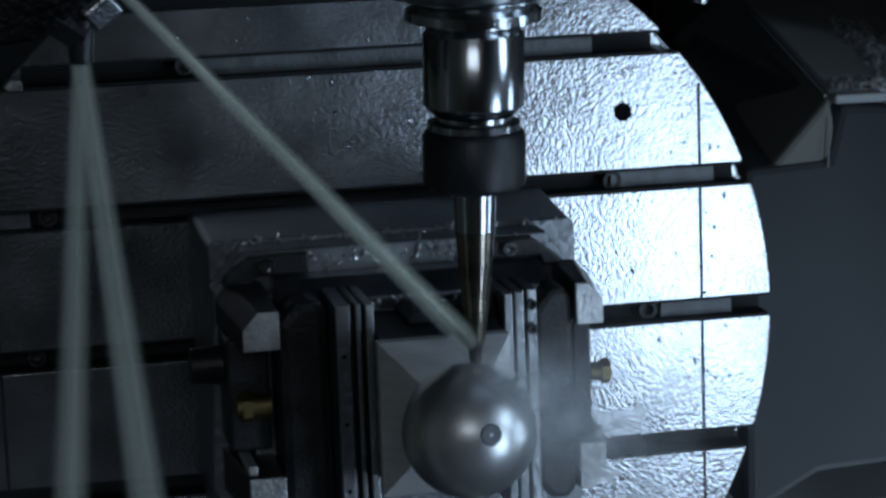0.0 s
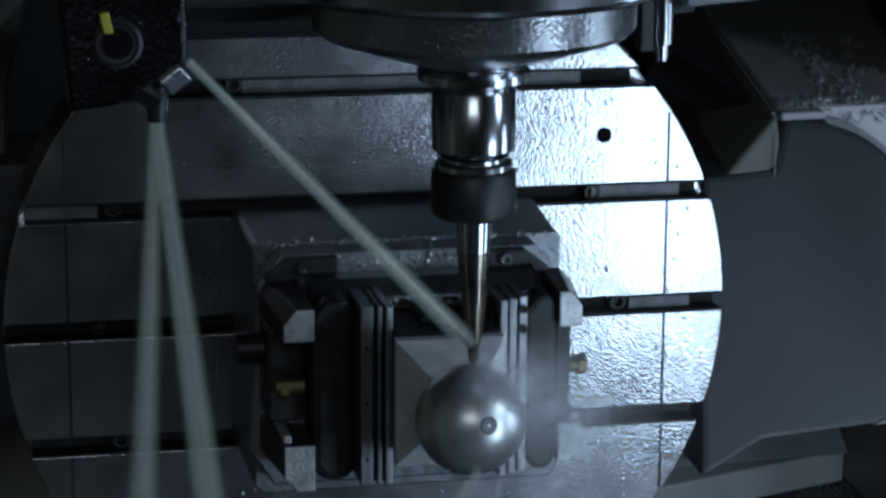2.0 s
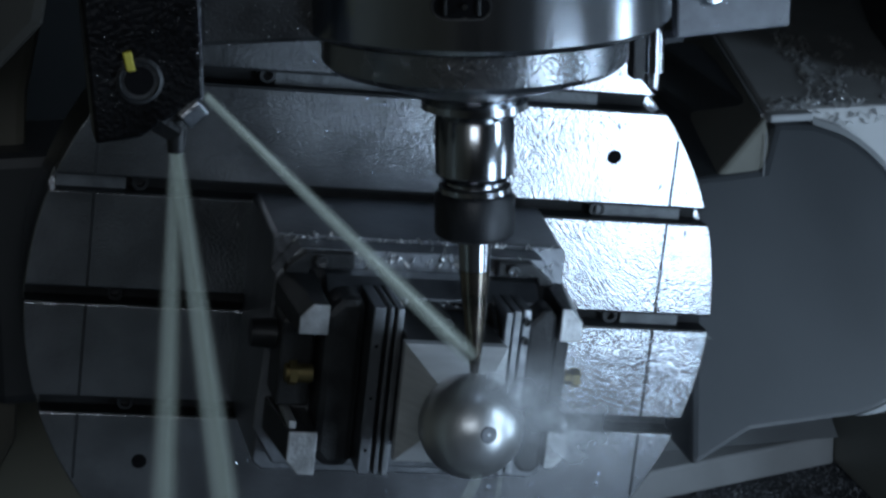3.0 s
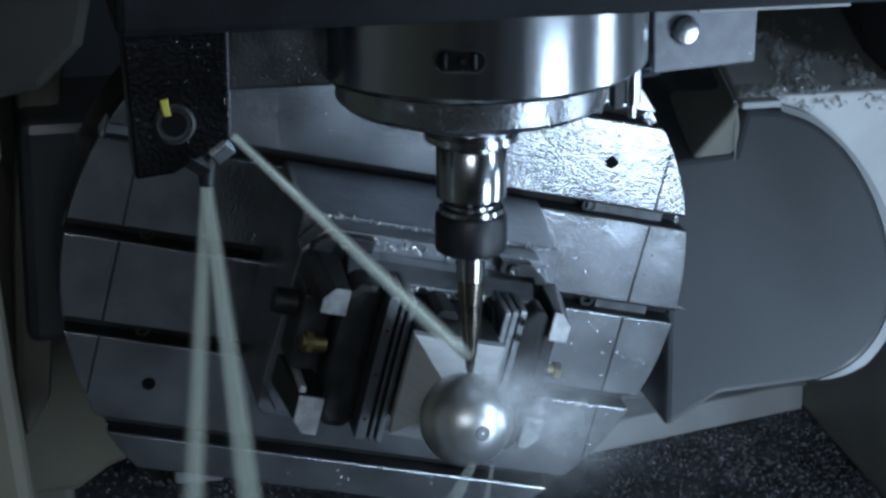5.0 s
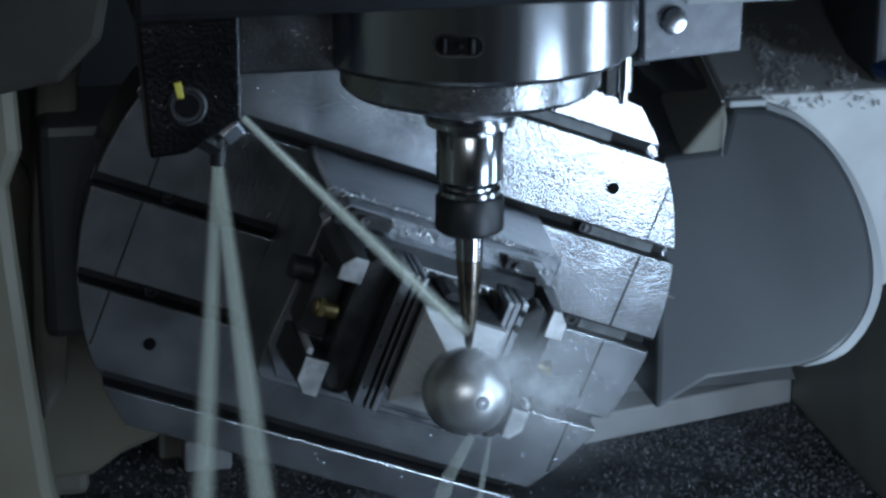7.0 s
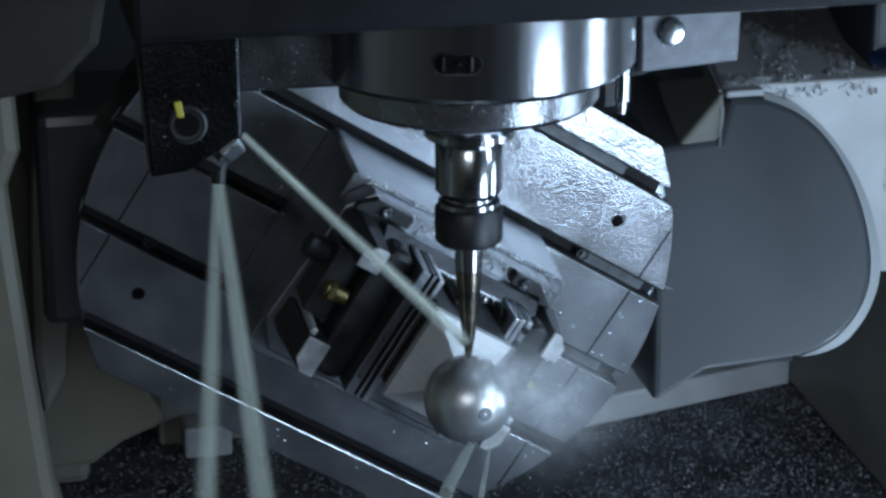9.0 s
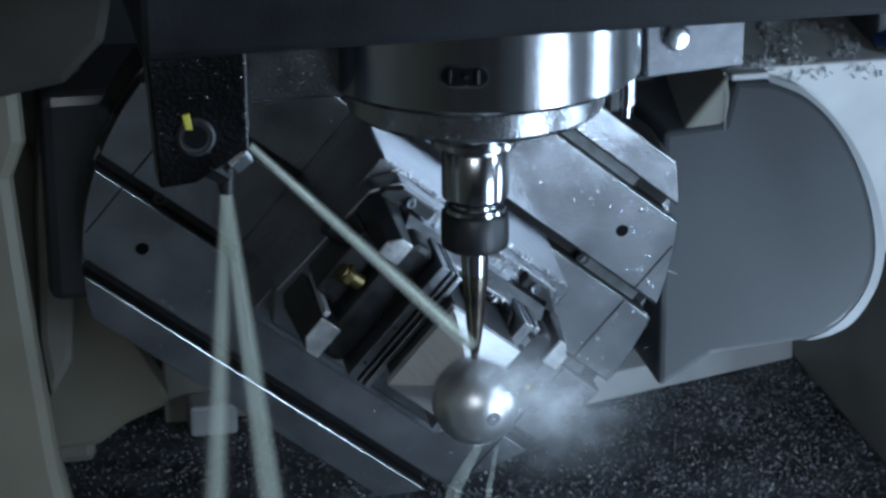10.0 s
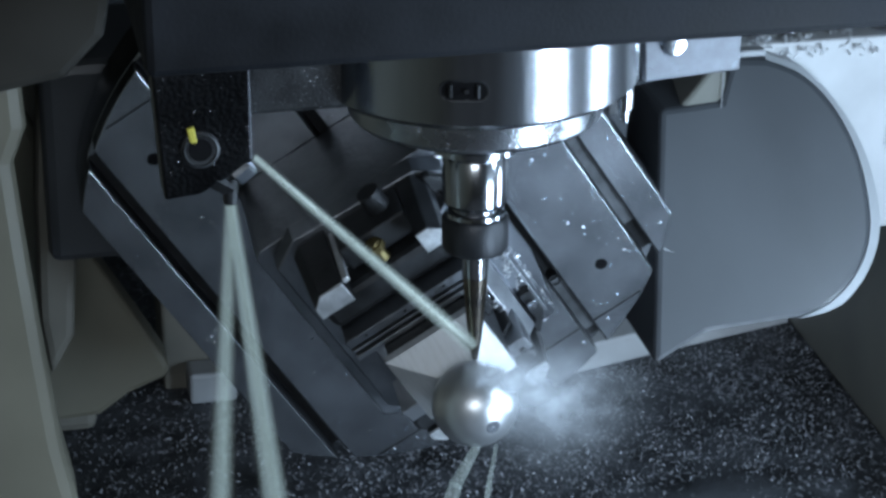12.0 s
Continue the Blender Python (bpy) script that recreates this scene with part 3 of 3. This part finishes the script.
    for pts, x in ((left, -0.072), (right, 0.0610)):
        cl = thing("clamp", "black hooked clamp with a bright screw behind the vise", "clamp", "clamps on the riser")
        part("arm", prism(pts, 0.1303, 0.1405), DARK_STEEL, cl, "", 0.0015)
        socket_screw(0.0042, 0.004, m=Matrix.Translation((x, 0.0742, 0.1406)), parent=cl, mat=HOLDER_STEEL)
        RIDERS.append(cl)


BALL = Vector((0.0045, 0.0150, 0.2925))
BALL_R = 0.033
# direction tilted off the table's axis to fit the camera's view
MARK = (0.115, 0.175, 0.976)


def build_workpiece():
    w = thing("workpiece", "bright aluminium ball milled from a square block in the vise", "workpiece")
    x0, x1, y0, y1 = -0.0290, 0.0392, -0.032, 0.0482
    bm = bmesh.new()
    n, rows = 0.015, 18
    # shoulders cut in fine terraces from the block up to the ball's neck
    levels = [(0.2245, 0.0), (0.232, 0.0)]
    for k in range(1, rows + 1):
        f = k / rows
        levels += [(0.232 + 0.030 * (f - 0.45 / rows), f - 1 / rows + 0.0001), (0.232 + 0.030 * f, f)]
    rings = []
    for z, f in levels:
        ring = []
        for sx, sy in ((-1, -1), (1, -1), (1, 1), (-1, 1)):
            ox, oy = (x0 if sx < 0 else x1), (y0 if sy < 0 else y1)
            ring.append(bm.verts.new((ox + (BALL.x + sx * n - ox) * f, oy + (BALL.y + sy * n - oy) * f, z)))
        rings.append(ring)
    bm.faces.new(rings[0])
    bm.faces.new(rings[-1])
    for a, b in zip(rings, rings[1:]):
        for i in range(4):
            bm.faces.new((a[i], a[(i + 1) % 4], b[(i + 1) % 4], b[i]))
    part("stock", bm, BLOCK_STEEL, w, "milled square stock with finely terraced shoulders")
    prof = [(0, -BALL_R)]
    for i in range(1, 95):
        a = -math.pi / 2 + math.pi * i / 96
        prof.append((BALL_R * math.cos(a) * (1 + 0.0010 * (i % 2)), BALL_R * math.sin(a)))
    prof.append((0, BALL_R))
    way = Vector(MARK).normalized()
    turn = way.to_track_quat("Z", "Y").to_matrix().to_4x4()
    part("ball", lathe(prof, 72, Matrix.Translation(BALL) @ turn), BALL_STEEL, w, "bright finely milled ball", smooth=True)
    spot = Matrix.Translation(BALL + way * BALL_R * 0.992) @ turn
    part("fitted_mark", lathe([(0, 0.0002), (0.0030, 0.00035), (0.0048, 0.0003), (0.0056, -0.0003), (0, -0.001)], 24, spot), SIDE_PLATE, w, "dull mark on the ball, set to fit the view", smooth=True)
    RIDERS.append(w)


def build_table_chips():
    rnd = random.Random(3)
    spots = []
    for _ in range(70):
        spots.append((rnd.uniform(-0.07, 0.09), rnd.gauss(0.0735, 0.003), 0.1302, 1))
    for _ in range(40):
        spots.append((rnd.uniform(-0.06, 0.07), rnd.uniform(0.051, 0.056), 0.1595, 1))
    for _ in range(60):
        spots.append((rnd.uniform(-0.095, 0.10), rnd.uniform(0.079, 0.083), 0.1072, 1))
    c = scatter_chips("swarf", rnd, spots, 0.0030, CHIP, "bright curled swarf on the vise and riser")
    RIDERS.append(c)


def build_drops():
    rnd = random.Random(21)
    verts, faces = [], []
    n = 0
    while n < 280:
        x, y = rnd.uniform(-0.16, 0.25), rnd.uniform(-0.195, 0.195)
        if math.hypot(x, y) > R_TABLE - 0.006 or min(abs(y - v) for v in SLOTS) < SLOT_W / 2 + 0.002 or rnd.random() > 0.25 + 0.75 * (x + 0.16) / 0.41:
            continue
        if -0.105 < x < 0.138 and -0.093 < y < 0.087:
            continue
        n += 1
        r = rnd.choice((0.0005, 0.0006, 0.0008, 0.0012))
        run = rnd.choice((1.0, 1.0, 1.3, 2.2))
        base = len(verts)
        for q in range(7):
            a = 2 * math.pi * q / 7
            verts.append((x + r * math.cos(a), y + r * run * math.sin(a), 0.0001))
        for q in range(7):
            a = 2 * math.pi * q / 7
            verts.append((x + 0.6 * r * math.cos(a), y + 0.6 * r * run * math.sin(a), r * 0.42))
        verts.append((x, y, r * 0.52))
        for q in range(7):
            w = (q + 1) % 7
            faces += [(base + q, base + w, base + 7 + w, base + 7 + q), (base + 7 + q, base + 7 + w, base + 14)]
    me = bpy.data.meshes.new("coolant_drops")
    me.from_pydata(verts, [], faces)
    me.materials.append(DROP)
    for f in me.polygons:
        f.use_smooth = True
    RIDERS.append(tagged(new("coolant_drops", me), "clear coolant drops beaded on the steel table", "drops", "", "stuff"))


def build_cradle():
    c = thing("table_cradle", "grey painted swivelling cradle carrying the table", "cradle")
    part("body", lathe([(0, -0.30), (0.14, -0.30), (0.18, -0.25), (0.192, -0.16), (0.192, -0.078), (0, -0.078)], 96), GREY_PAINT, c, smooth=True)
    part("arm", boxed(0.17, 0.25, -0.10, 0.10, -0.24, -0.12), GREY_PAINT, c, "", 0.01)
    part("arm", boxed(-0.28, -0.17, -0.10, 0.10, -0.24, -0.12), GREY_PAINT, c, "", 0.01)
    SWIVEL.append(c)


# ================= spindle head =================
def build_head():
    h = thing("spindle_head", "black milling head with a round steel spindle nose", "spindle head")
    part("cover", boxed(-0.246, 0.40, -0.12, 0.30, 0.188, 0.60), HEAD_PAINT, h, "black painted head cover", 0.006)
    part("spindle_ring", lathe([(0, 0.1335), (0.113, 0.1335), (0.1175, 0.137), (0.1175, 0.19), (0, 0.19)], 96), SPINDLE_STEEL, h, "turned steel spindle ring", smooth=True)
    part("nose", lathe([(0, 0.090), (0.040, 0.090), (0.060, 0.0965), (0.0885, 0.106), (0.0925, 0.110), (0.0925, 0.128), (0.112, 0.1325), (0, 0.1325)], 96), NOSE_STEEL, h, "wet steel nose ring", smooth=True)
    # little sight window in the ring
    bm = bmesh.new()
    outer, inner = [], []
    for k in range(32):
        a = 2 * math.pi * k / 32
        x = -0.0325 + (0.0085 if math.cos(a) > 0 else -0.0085) + 0.0068 * math.cos(a)
        z = 0.1622 + 0.0068 * math.sin(a)
        outer.append(bm.verts.new((x, -math.sqrt(0.1178 ** 2 - x * x), z)))
        inner.append(bm.verts.new((x, -math.sqrt(0.116 ** 2 - x * x), z)))
    mid_o = bm.verts.new((-0.0325, -math.sqrt(0.1178 ** 2 - 0.0325 ** 2), 0.1622))
    mid_i = bm.verts.new((-0.0325, -math.sqrt(0.116 ** 2 - 0.0325 ** 2), 0.1622))
    for k in range(32):
        q = (k + 1) % 32
        bm.faces.new((outer[k], outer[q], mid_o))
        bm.faces.new((inner[k], inner[q], mid_i))
        bm.faces.new((outer[k], outer[q], inner[q], inner[k]))
    win = part("sight_window", bm, HOLE_SHADE, h, "dark oblong window")
    rim = bmesh.new()
    loops = []
    for grow, rad in ((0.0, 0.1181), (0.0011, 0.1183), (0.0014, 0.1174)):
        ring = []
        for k in range(32):
            a = 2 * math.pi * k / 32
            x = -0.0325 + (0.0085 if math.cos(a) > 0 else -0.0085) + (0.0066 + grow) * math.cos(a)
            ring.append(rim.verts.new((x, -math.sqrt(rad ** 2 - x * x), 0.1622 + (0.0066 + grow) * math.sin(a))))
        loops.append(ring)
    for a, b in zip(loops, loops[1:]):
        for k in range(32):
            rim.faces.new((a[k], a[(k + 1) % 32], b[(k + 1) % 32], b[k]))
    part("window_rim", rim, DARK_STEEL, win, "thin worn rim")
    for dx in (-0.009, 0.009):
        x = -0.0325 + dx
        part("window_pin", tube((x, -math.sqrt(0.1179 ** 2 - x * x), 0.1575), (x, -math.sqrt(0.1179 ** 2 - x * x), 0.167), 0.0014, 0.0014, 10, 1), DARK_STEEL, win)
    part("screw", lathe([(0, 0), (0.0022, 0), (0.0016, 0.0012), (0, 0.0012)], 12, pose(-0.031, -0.1138, 0.1622, 90, 0, -16)), HOLDER_STEEL, win)
    # nozzle bracket
    br = part("nozzle_bracket", prism([(-0.240, 0.188), (-0.234, 0.086), (-0.209, 0.0885), (-0.1725, 0.110), (-0.1725, 0.188)], -0.078, -0.045, "y"), BRACKET, h, "wet black nozzle bracket", 0.002)
    front = pose(-0.2085, -0.0785, 0.1215, 90)
    part("bolt", lathe([(0, 0), (0.0132, 0), (0.0132, 0.0012), (0.0112, 0.0022), (0.0104, 0.0012), (0.0078, 0.001), (0.0074, -0.0002), (0, -0.0002)], 32, front), DARK_STEEL, br, "black socket bolt", smooth=True)
    part("bolt_socket", lathe([(0, 0.0010), (0.0082, 0.0010), (0.0080, 0.0016), (0, 0.0016)], 24, front), HOLE_SHADE, br)
    part("paint_mark", prism([(-0.2155, 0.1275), (-0.2105, 0.1275), (-0.2125, 0.139), (-0.2175, 0.138)], -0.0815, -0.0785, "y"), YELLOW, br, "yellow paint mark", 0.0008)
    nz = part("nozzle_nut", tube((-0.1755, -0.068, 0.1075), (-0.1865, -0.068, 0.0985), 0.0118, 0.0112, 6, 1), NOSE_STEEL, br, "hexagonal nozzle nut", 0.0012)
    part("nozzle_tip", tube((-0.1880, -0.070, 0.097), (-0.1885, -0.070, 0.0775), 0.0064, 0.0050, 16, 2), DARK_STEEL, nz, smooth=True)
    part("elbow", tube((-0.199, -0.069, 0.0985), (-0.1865, -0.069, 0.0895), 0.0092, 0.0085, 6, 1), DARK_STEEL, nz)
    part("arm", boxed(-0.172, -0.095, -0.05, 0.0, 0.133, 0.188), DARK_STEEL, h, "dark steel arm", 0.003)
    # side plate with bolt and pipe fitting
    sp = part("side_plate", prism([(0.132, 0.188), (0.1335, 0.110), (0.207, 0.1146), (0.2085, 0.188)], 0.022, 0.034, "y"), SIDE_PLATE, h, "wet steel side plate", 0.0015)
    part("bolt", lathe([(0, 0), (0.0105, 0), (0.0105, 0.002), (0.0088, 0.004), (0.0078, 0.0075), (0.0, 0.0085)], 24, pose(0.1545, 0.0216, 0.1405, 90)), HOLDER_STEEL, sp, "round-headed bolt", smooth=True)
    part("bar", boxed(0.164, 0.275, 0.02, 0.0335, 0.152, 0.1565), LIGHT_PAINT, sp, "pale strip under the head", 0.001)
    ft = part("fitting", tube((0.1225, 0.035, 0.115), (0.1225, 0.035, 0.0865), 0.0065, 0.0065, 12, 1), HOLDER_STEEL, sp, "small steel pipe fitting", smooth=True)
    part("fitting_tip", tube((0.1225, 0.035, 0.087), (0.1225, 0.035, 0.0765), 0.0042, 0.0036, 12, 1), HOLDER_STEEL, ft, smooth=True)
    part("fitting_arm", tube((0.1225, 0.035, 0.108), (0.141, 0.035, 0.109), 0.0046, 0.004, 6, 1), HOLDER_STEEL, ft)
    part("fitting_shoe", boxed(0.108, 0.1160, 0.03, 0.045, 0.083, 0.130), DARK_STEEL, ft, "", 0.001)
    HEAD.append(h)
    # holder and tool turn in the spindle, held by it
    t = thing("tool_holder", "polished steel tool holder with a dark collet nut", "tool holder")
    part("body", lathe([(0, 0.030), (0.0185, 0.030), (0.0185, 0.0325), (0.0225, 0.0355), (0.0243, 0.038), (0.0243, 0.0715), (0.0215, 0.0755), (0, 0.0755)], 72), HOLDER_STEEL, t, smooth=True)
    part("flange", lathe([(0, 0.0757), (0.0215, 0.0757), (0.0215, 0.0775), (0.0325, 0.0785), (0.0325, 0.083), (0.0290, 0.0855), (0.0325, 0.088), (0.0325, 0.093), (0, 0.093)], 72), HOLDER_STEEL, t, "grooved gripper flange")
    nut = [(0, -0.0040), (0.012, -0.0036), (0.0215, -0.0030), (0.0242, -0.0008), (0.0248, 0.0016), (0.0248, 0.0232), (0.0232, 0.0255), (0.0200, 0.0265), (0.0200, 0.0302), (0, 0.0302)]
    part("collet_nut", lathe(nut, 72), NUT_STEEL, t, "dark oiled collet nut", smooth=True)
    part("nut_ring", lathe([(0.0201, 0.0262), (0.0226, 0.0262), (0.0222, 0.0292), (0.0201, 0.0296)], 72), HOLDER_STEEL, t, "bright ring above the nut", smooth=True)
    HEAD.append(t)
    m = thing("milling_cutter", "slender tapered ball-nose milling cutter", "milling cutter")
    part("shank", lathe([(0, -0.0036), (0.0104, -0.0036), (0.0101, -0.014), (0.0097, -0.024), (0, -0.024)], 48), HOLDER_STEEL, m, smooth=True)
    part("taper", lathe([(0, -0.0242), (0.0096, -0.0242), (0.0088, -0.036), (0.0064, -0.062), (0.0044, -0.080), (0, -0.080)], 48), TOOL_STEEL, m, "heat-tinted tapered neck", smooth=True)
    part("cutting_tip", lathe([(0, -0.0802), (0.0041, -0.0802), (0.0032, -0.0885), (0.0024, -0.0925), (0.0012, -0.0942), (0, -0.0946)], 10), TOOL_STEEL, m)
    HEAD.append(m)


def spray_sheet(a, b, ra, rb, turn, seed):
    """One wavy sheet of spray along the stream, its edges thinning out."""
    rnd = random.Random(seed)
    a, b = Vector(a), Vector(b)
    q = (b - a).to_track_quat("Z", "Y").to_matrix()
    bm = bmesh.new()
    uv = bm.loops.layers.uv.new("uv")
    n, rows = 8, 24
    c, d = math.cos(radians(turn)), math.sin(radians(turn))
    ph = rnd.uniform(0, 6)
    grid = []
    for k in range(rows + 1):
        f = k / rows
        r = (ra + (rb - ra) * f)
        line = []
        for i in range(n + 1):
            u = 2 * i / n - 1
            w = 0.08 * r * math.sin(2.4 * u + 3 * f + ph)
            line.append(bm.verts.new(a.lerp(b, f) + q @ Vector((u * r * c - w * d, u * r * d + w * c, 0))))
        grid.append(line)
    for k in range(rows):
        for i in range(n):
            f = bm.faces.new((grid[k][i], grid[k][i + 1], grid[k + 1][i + 1], grid[k + 1][i]))
            for lp, (u, v) in zip(f.loops, ((i, k), (i + 1, k), (i + 1, k + 1), (i, k + 1))):
                lp[uv].uv = (u / n, v / rows)
    return bm


def build_head_drops():
    """Beads of coolant clinging to the nozzle bracket, the arm and the side plate."""
    rnd = random.Random(44)
    verts, faces = [], []
    spots = [(rnd.uniform(-0.236, -0.176), -0.0781, rnd.uniform(0.105, 0.186)) for _ in range(60)]
    spots += [(rnd.gauss(-0.1745, 0.0012), -0.0781, rnd.uniform(0.112, 0.186)) for _ in range(40)]
    spots += [(rnd.uniform(-0.168, -0.10), -0.0501, rnd.uniform(0.134, 0.165)) for _ in range(70)]
    spots += [(rnd.uniform(0.136, 0.205), 0.0219, rnd.uniform(0.1165, 0.150)) for _ in range(60)]
    for _ in range(150):
        a = radians(rnd.uniform(-150, -20))
        spots.append((0.0926 * math.cos(a), 0.0926 * math.sin(a), rnd.uniform(0.111, 0.127)))
    for x, y, z in spots:
        r = rnd.choice((0.00025, 0.0003, 0.00035, 0.0005))
        base = len(verts)
        verts += [(x - r, y, z), (x, y, z - r * 1.6), (x + r, y, z), (x, y, z + r), (x, y - r * 0.8, z - r * 0.3)]
        faces += [(base, base + 1, base + 4), (base + 1, base + 2, base + 4), (base + 2, base + 3, base + 4), (base + 3, base, base + 4)]
    me = bpy.data.meshes.new("head_drops")
    me.from_pydata(verts, [], faces)
    me.materials.append(DROP)
    for f in me.polygons:
        f.use_smooth = True
    HEAD.append(tagged(new("head_drops", me), "small coolant beads on the black milling head", "drops", "", "stuff"))


def build_coolant():
    a = Vector((-0.1705, -0.066, 0.1085))
    end = Vector((-0.003, -0.006, -0.080))
    j = thing("coolant_jet", "milky coolant jet aimed at the cutter tip", "coolant jet")
    part("core", tube(a, end, 0.0019, 0.0030, 20, 14, 0.02), JET, j, smooth=True)
    for k in range(3):
        part("veil", spray_sheet(a, end, 0.0042, 0.0085, 12 + 60 * k, 60 + k), FAN, j, "thin spray round the jet", smooth=True)
    HEAD.append(j)
    top = Vector((-0.1885, -0.069, 0.0785))
    for k, (bx, by) in enumerate(((-0.2220, -0.075), (-0.1365, -0.055))):
        f = thing("coolant_spray", "pale fanned coolant spray falling from the nozzle", "coolant jet", "falling sprays")
        for i in range(3):
            part("veil", spray_sheet(top, (bx, by, -0.42), 0.0060, 0.0215, 8 + 60 * i, 70 + 3 * k + i), FAN, f, smooth=True)
        HEAD.append(f)
    # spray thrown up where the jet meets the ball
    for c, s, tilt in (((0.004, -0.040, -0.086), 0.026, 10), ((0.020, -0.036, -0.098), 0.040, -15), ((0.040, -0.030, -0.112), 0.055, 20), ((0.060, -0.022, -0.128), 0.085, 5)):
        bm = bmesh.new()
        uv = bm.loops.layers.uv.new("uv")
        n = 10
        g = [[bm.verts.new(((i / n - 0.5) * 2 * s, 0.18 * s * math.sin(3 * i / n) * math.cos(2.5 * q / n), (q / n - 0.5) * 2 * s)) for q in range(n + 1)] for i in range(n + 1)]
        for i in range(n):
            for q in range(n):
                f = bm.faces.new((g[i][q], g[i + 1][q], g[i + 1][q + 1], g[i][q + 1]))
                for lp, (u, v) in zip(f.loops, ((i, q), (i + 1, q), (i + 1, q + 1), (i, q + 1))):
                    lp[uv].uv = (u / n, v / n)
        bm.transform(Matrix.Translation(c) @ pose(0, 0, 0, 0, tilt, -8))
        p = tagged(link(bm, "coolant_mist", MIST, smooth=True), "thin white coolant mist beside the ball", "mist", "mist puffs")
        HEAD.append(p)


def build_spray():
    """Runoff below the ball and drops flung off to one side."""
    r = thing("coolant_runoff", "thin pale coolant running off below the ball", "coolant runoff")
    for a, b, c, ra, rb, rc in (((-0.004, -0.030, -0.150), (-0.022, -0.032, -0.182), (-0.048, -0.034, -0.27), 0.0030, 0.0050, 0.0078), ((0.010, -0.030, -0.152), (0.004, -0.032, -0.185), (-0.006, -0.034, -0.26), 0.0012, 0.0020, 0.0034)):
        part("stream", tube(a, b, ra, rb, 14, 5, 0.05), VEIL, r, smooth=True)
        part("stream", tube(b, c, rb, rc, 14, 6, 0.05), VEIL, r, smooth=True)
    HEAD.append(r)
    rnd = random.Random(17)
    verts, faces = [], []
    hub = Vector((0.006, -0.03, -0.100))
    for _ in range(170):
        a = rnd.gauss(-0.22, 0.42)
        d = Vector((math.cos(a), rnd.uniform(-0.35, 0.35), math.sin(a))).normalized()
        k = abs(rnd.gauss(0.0, 0.042)) + 0.022
        p = hub + d * k
        w, n = rnd.uniform(0.00012, 0.00026), rnd.uniform(0.0005, 0.003)
        side = d.cross(Vector((0, 1, 0.2))).normalized()
        up = d.cross(side)
        base = len(verts)
        verts += [p - d * n, p + side * w, p + up * w, p - side * w, p - up * w, p + d * n]
        for q in range(4):
            e = (q + 1) % 4
            faces += [(base, base + 1 + q, base + 1 + e), (base + 5, base + 1 + e, base + 1 + q)]
    me = bpy.data.meshes.new("spray_drops")
    me.from_pydata([tuple(v) for v in verts], [], faces)
    me.materials.append(JET)
    HEAD.append(tagged(new("spray_drops", me), "tiny coolant drops flung off beside the ball", "drops", "", "stuff"))


# ================= loose swarf on floor and housing =================
def build_swarf():
    rnd = random.Random(11)
    spots = []
    while len(spots) < 36000:
        x, y = rnd.uniform(-0.6, 0.55), rnd.uniform(0.0, 1.05)
        if noise.noise(Vector((x * 7, y * 7, 0))) + 0.55 * rnd.random() > 0.12 and rnd.random() < 0.35 + 0.65 * min(1.0, max(0.0, (x + 0.25) / 0.3)):
            spots.append((x, y, -0.35, 1))
    scatter_chips("floor_swarf", rnd, spots, 0.0027, DARK_CHIP, "wet dull aluminium chips drifted over the sump floor")
    spots = []
    # trails of swarf: start, end, width, count
    trails = [
        ((0.360, 0.312), (0.430, 0.322), 0.011, 190), ((0.412, 0.345), (0.432, 0.36), 0.010, 40),
        ((0.416, 0.385), (0.434, 0.45), 0.006, 40), ((0.440, 0.47), (0.466, 0.59), 0.012, 110),
        ((0.432, 0.385), (0.458, 0.42), 0.006, 34), ((0.460, 0.425), (0.496, 0.432), 0.009, 70),
        ((0.494, 0.42), (0.482, 0.34), 0.009, 90), ((0.475, 0.33), (0.462, 0.325), 0.007, 22),
        ((0.500, 0.56), (0.503, 0.525), 0.006, 26), ((0.480, 0.485), (0.484, 0.49), 0.005, 12),
    ]
    for (ax, ay), (bx, by), w, n in trails:
        for _ in range(int(n * 1.6)):
            f = rnd.random()
            x, y = ax + (bx - ax) * f + rnd.gauss(0, w * 0.5), ay + (by - ay) * f + rnd.gauss(0, w)
            if x > 0.350 + max(0, y - 0.303) * 0.19 and y > 0.305:
                spots.append((x, y, 0.0955, 1))
    # chips on the upright front face, placed to fit the camera's view
    for _ in range(46):
        spots.append((rnd.uniform(0.385, 0.50), 0.3015, 0.090 - abs(rnd.gauss(0, 0.006)), 1))
    for _ in range(120):
        z = rnd.uniform(-0.02, 0.065)
        spots.append((0.512 + 0.012 * rnd.random() + 0.004 * math.sin(z * 160) + abs(rnd.gauss(0, 0.008)), 0.301, z, 1))
    scatter_chips("housing_swarf", rnd, spots, 0.0050, CHIP, "bright curled chips scattered on the housing top")


build_enclosure()
build_housing()
build_left_side()
build_cradle()
build_table()
build_riser()
build_vise()
build_workpiece()
build_table_chips()
build_drops()
build_head()
build_head_drops()
build_coolant()
build_spray()
build_swarf()


# ================= what moves =================
def motions():
    tilt = [(t, pose(0, 0, 0, a) @ pose(0, 0, TABLE_DROP)) for t, a, c in TABLE_ROWS]
    turn = [(t, pose(0, 0, 0, a) @ pose(0, 0, TABLE_DROP, 0, 0, c)) for t, a, c in TABLE_ROWS]
    head = [(t, pose(x, y, z)) for t, x, y, z in SPINDLE_ROWS]
    for ob in SWIVEL:
        walk(ob, tilt)
    for ob in RIDERS:
        walk(ob, turn)
    for ob in HEAD:
        walk(ob, head)


motions()
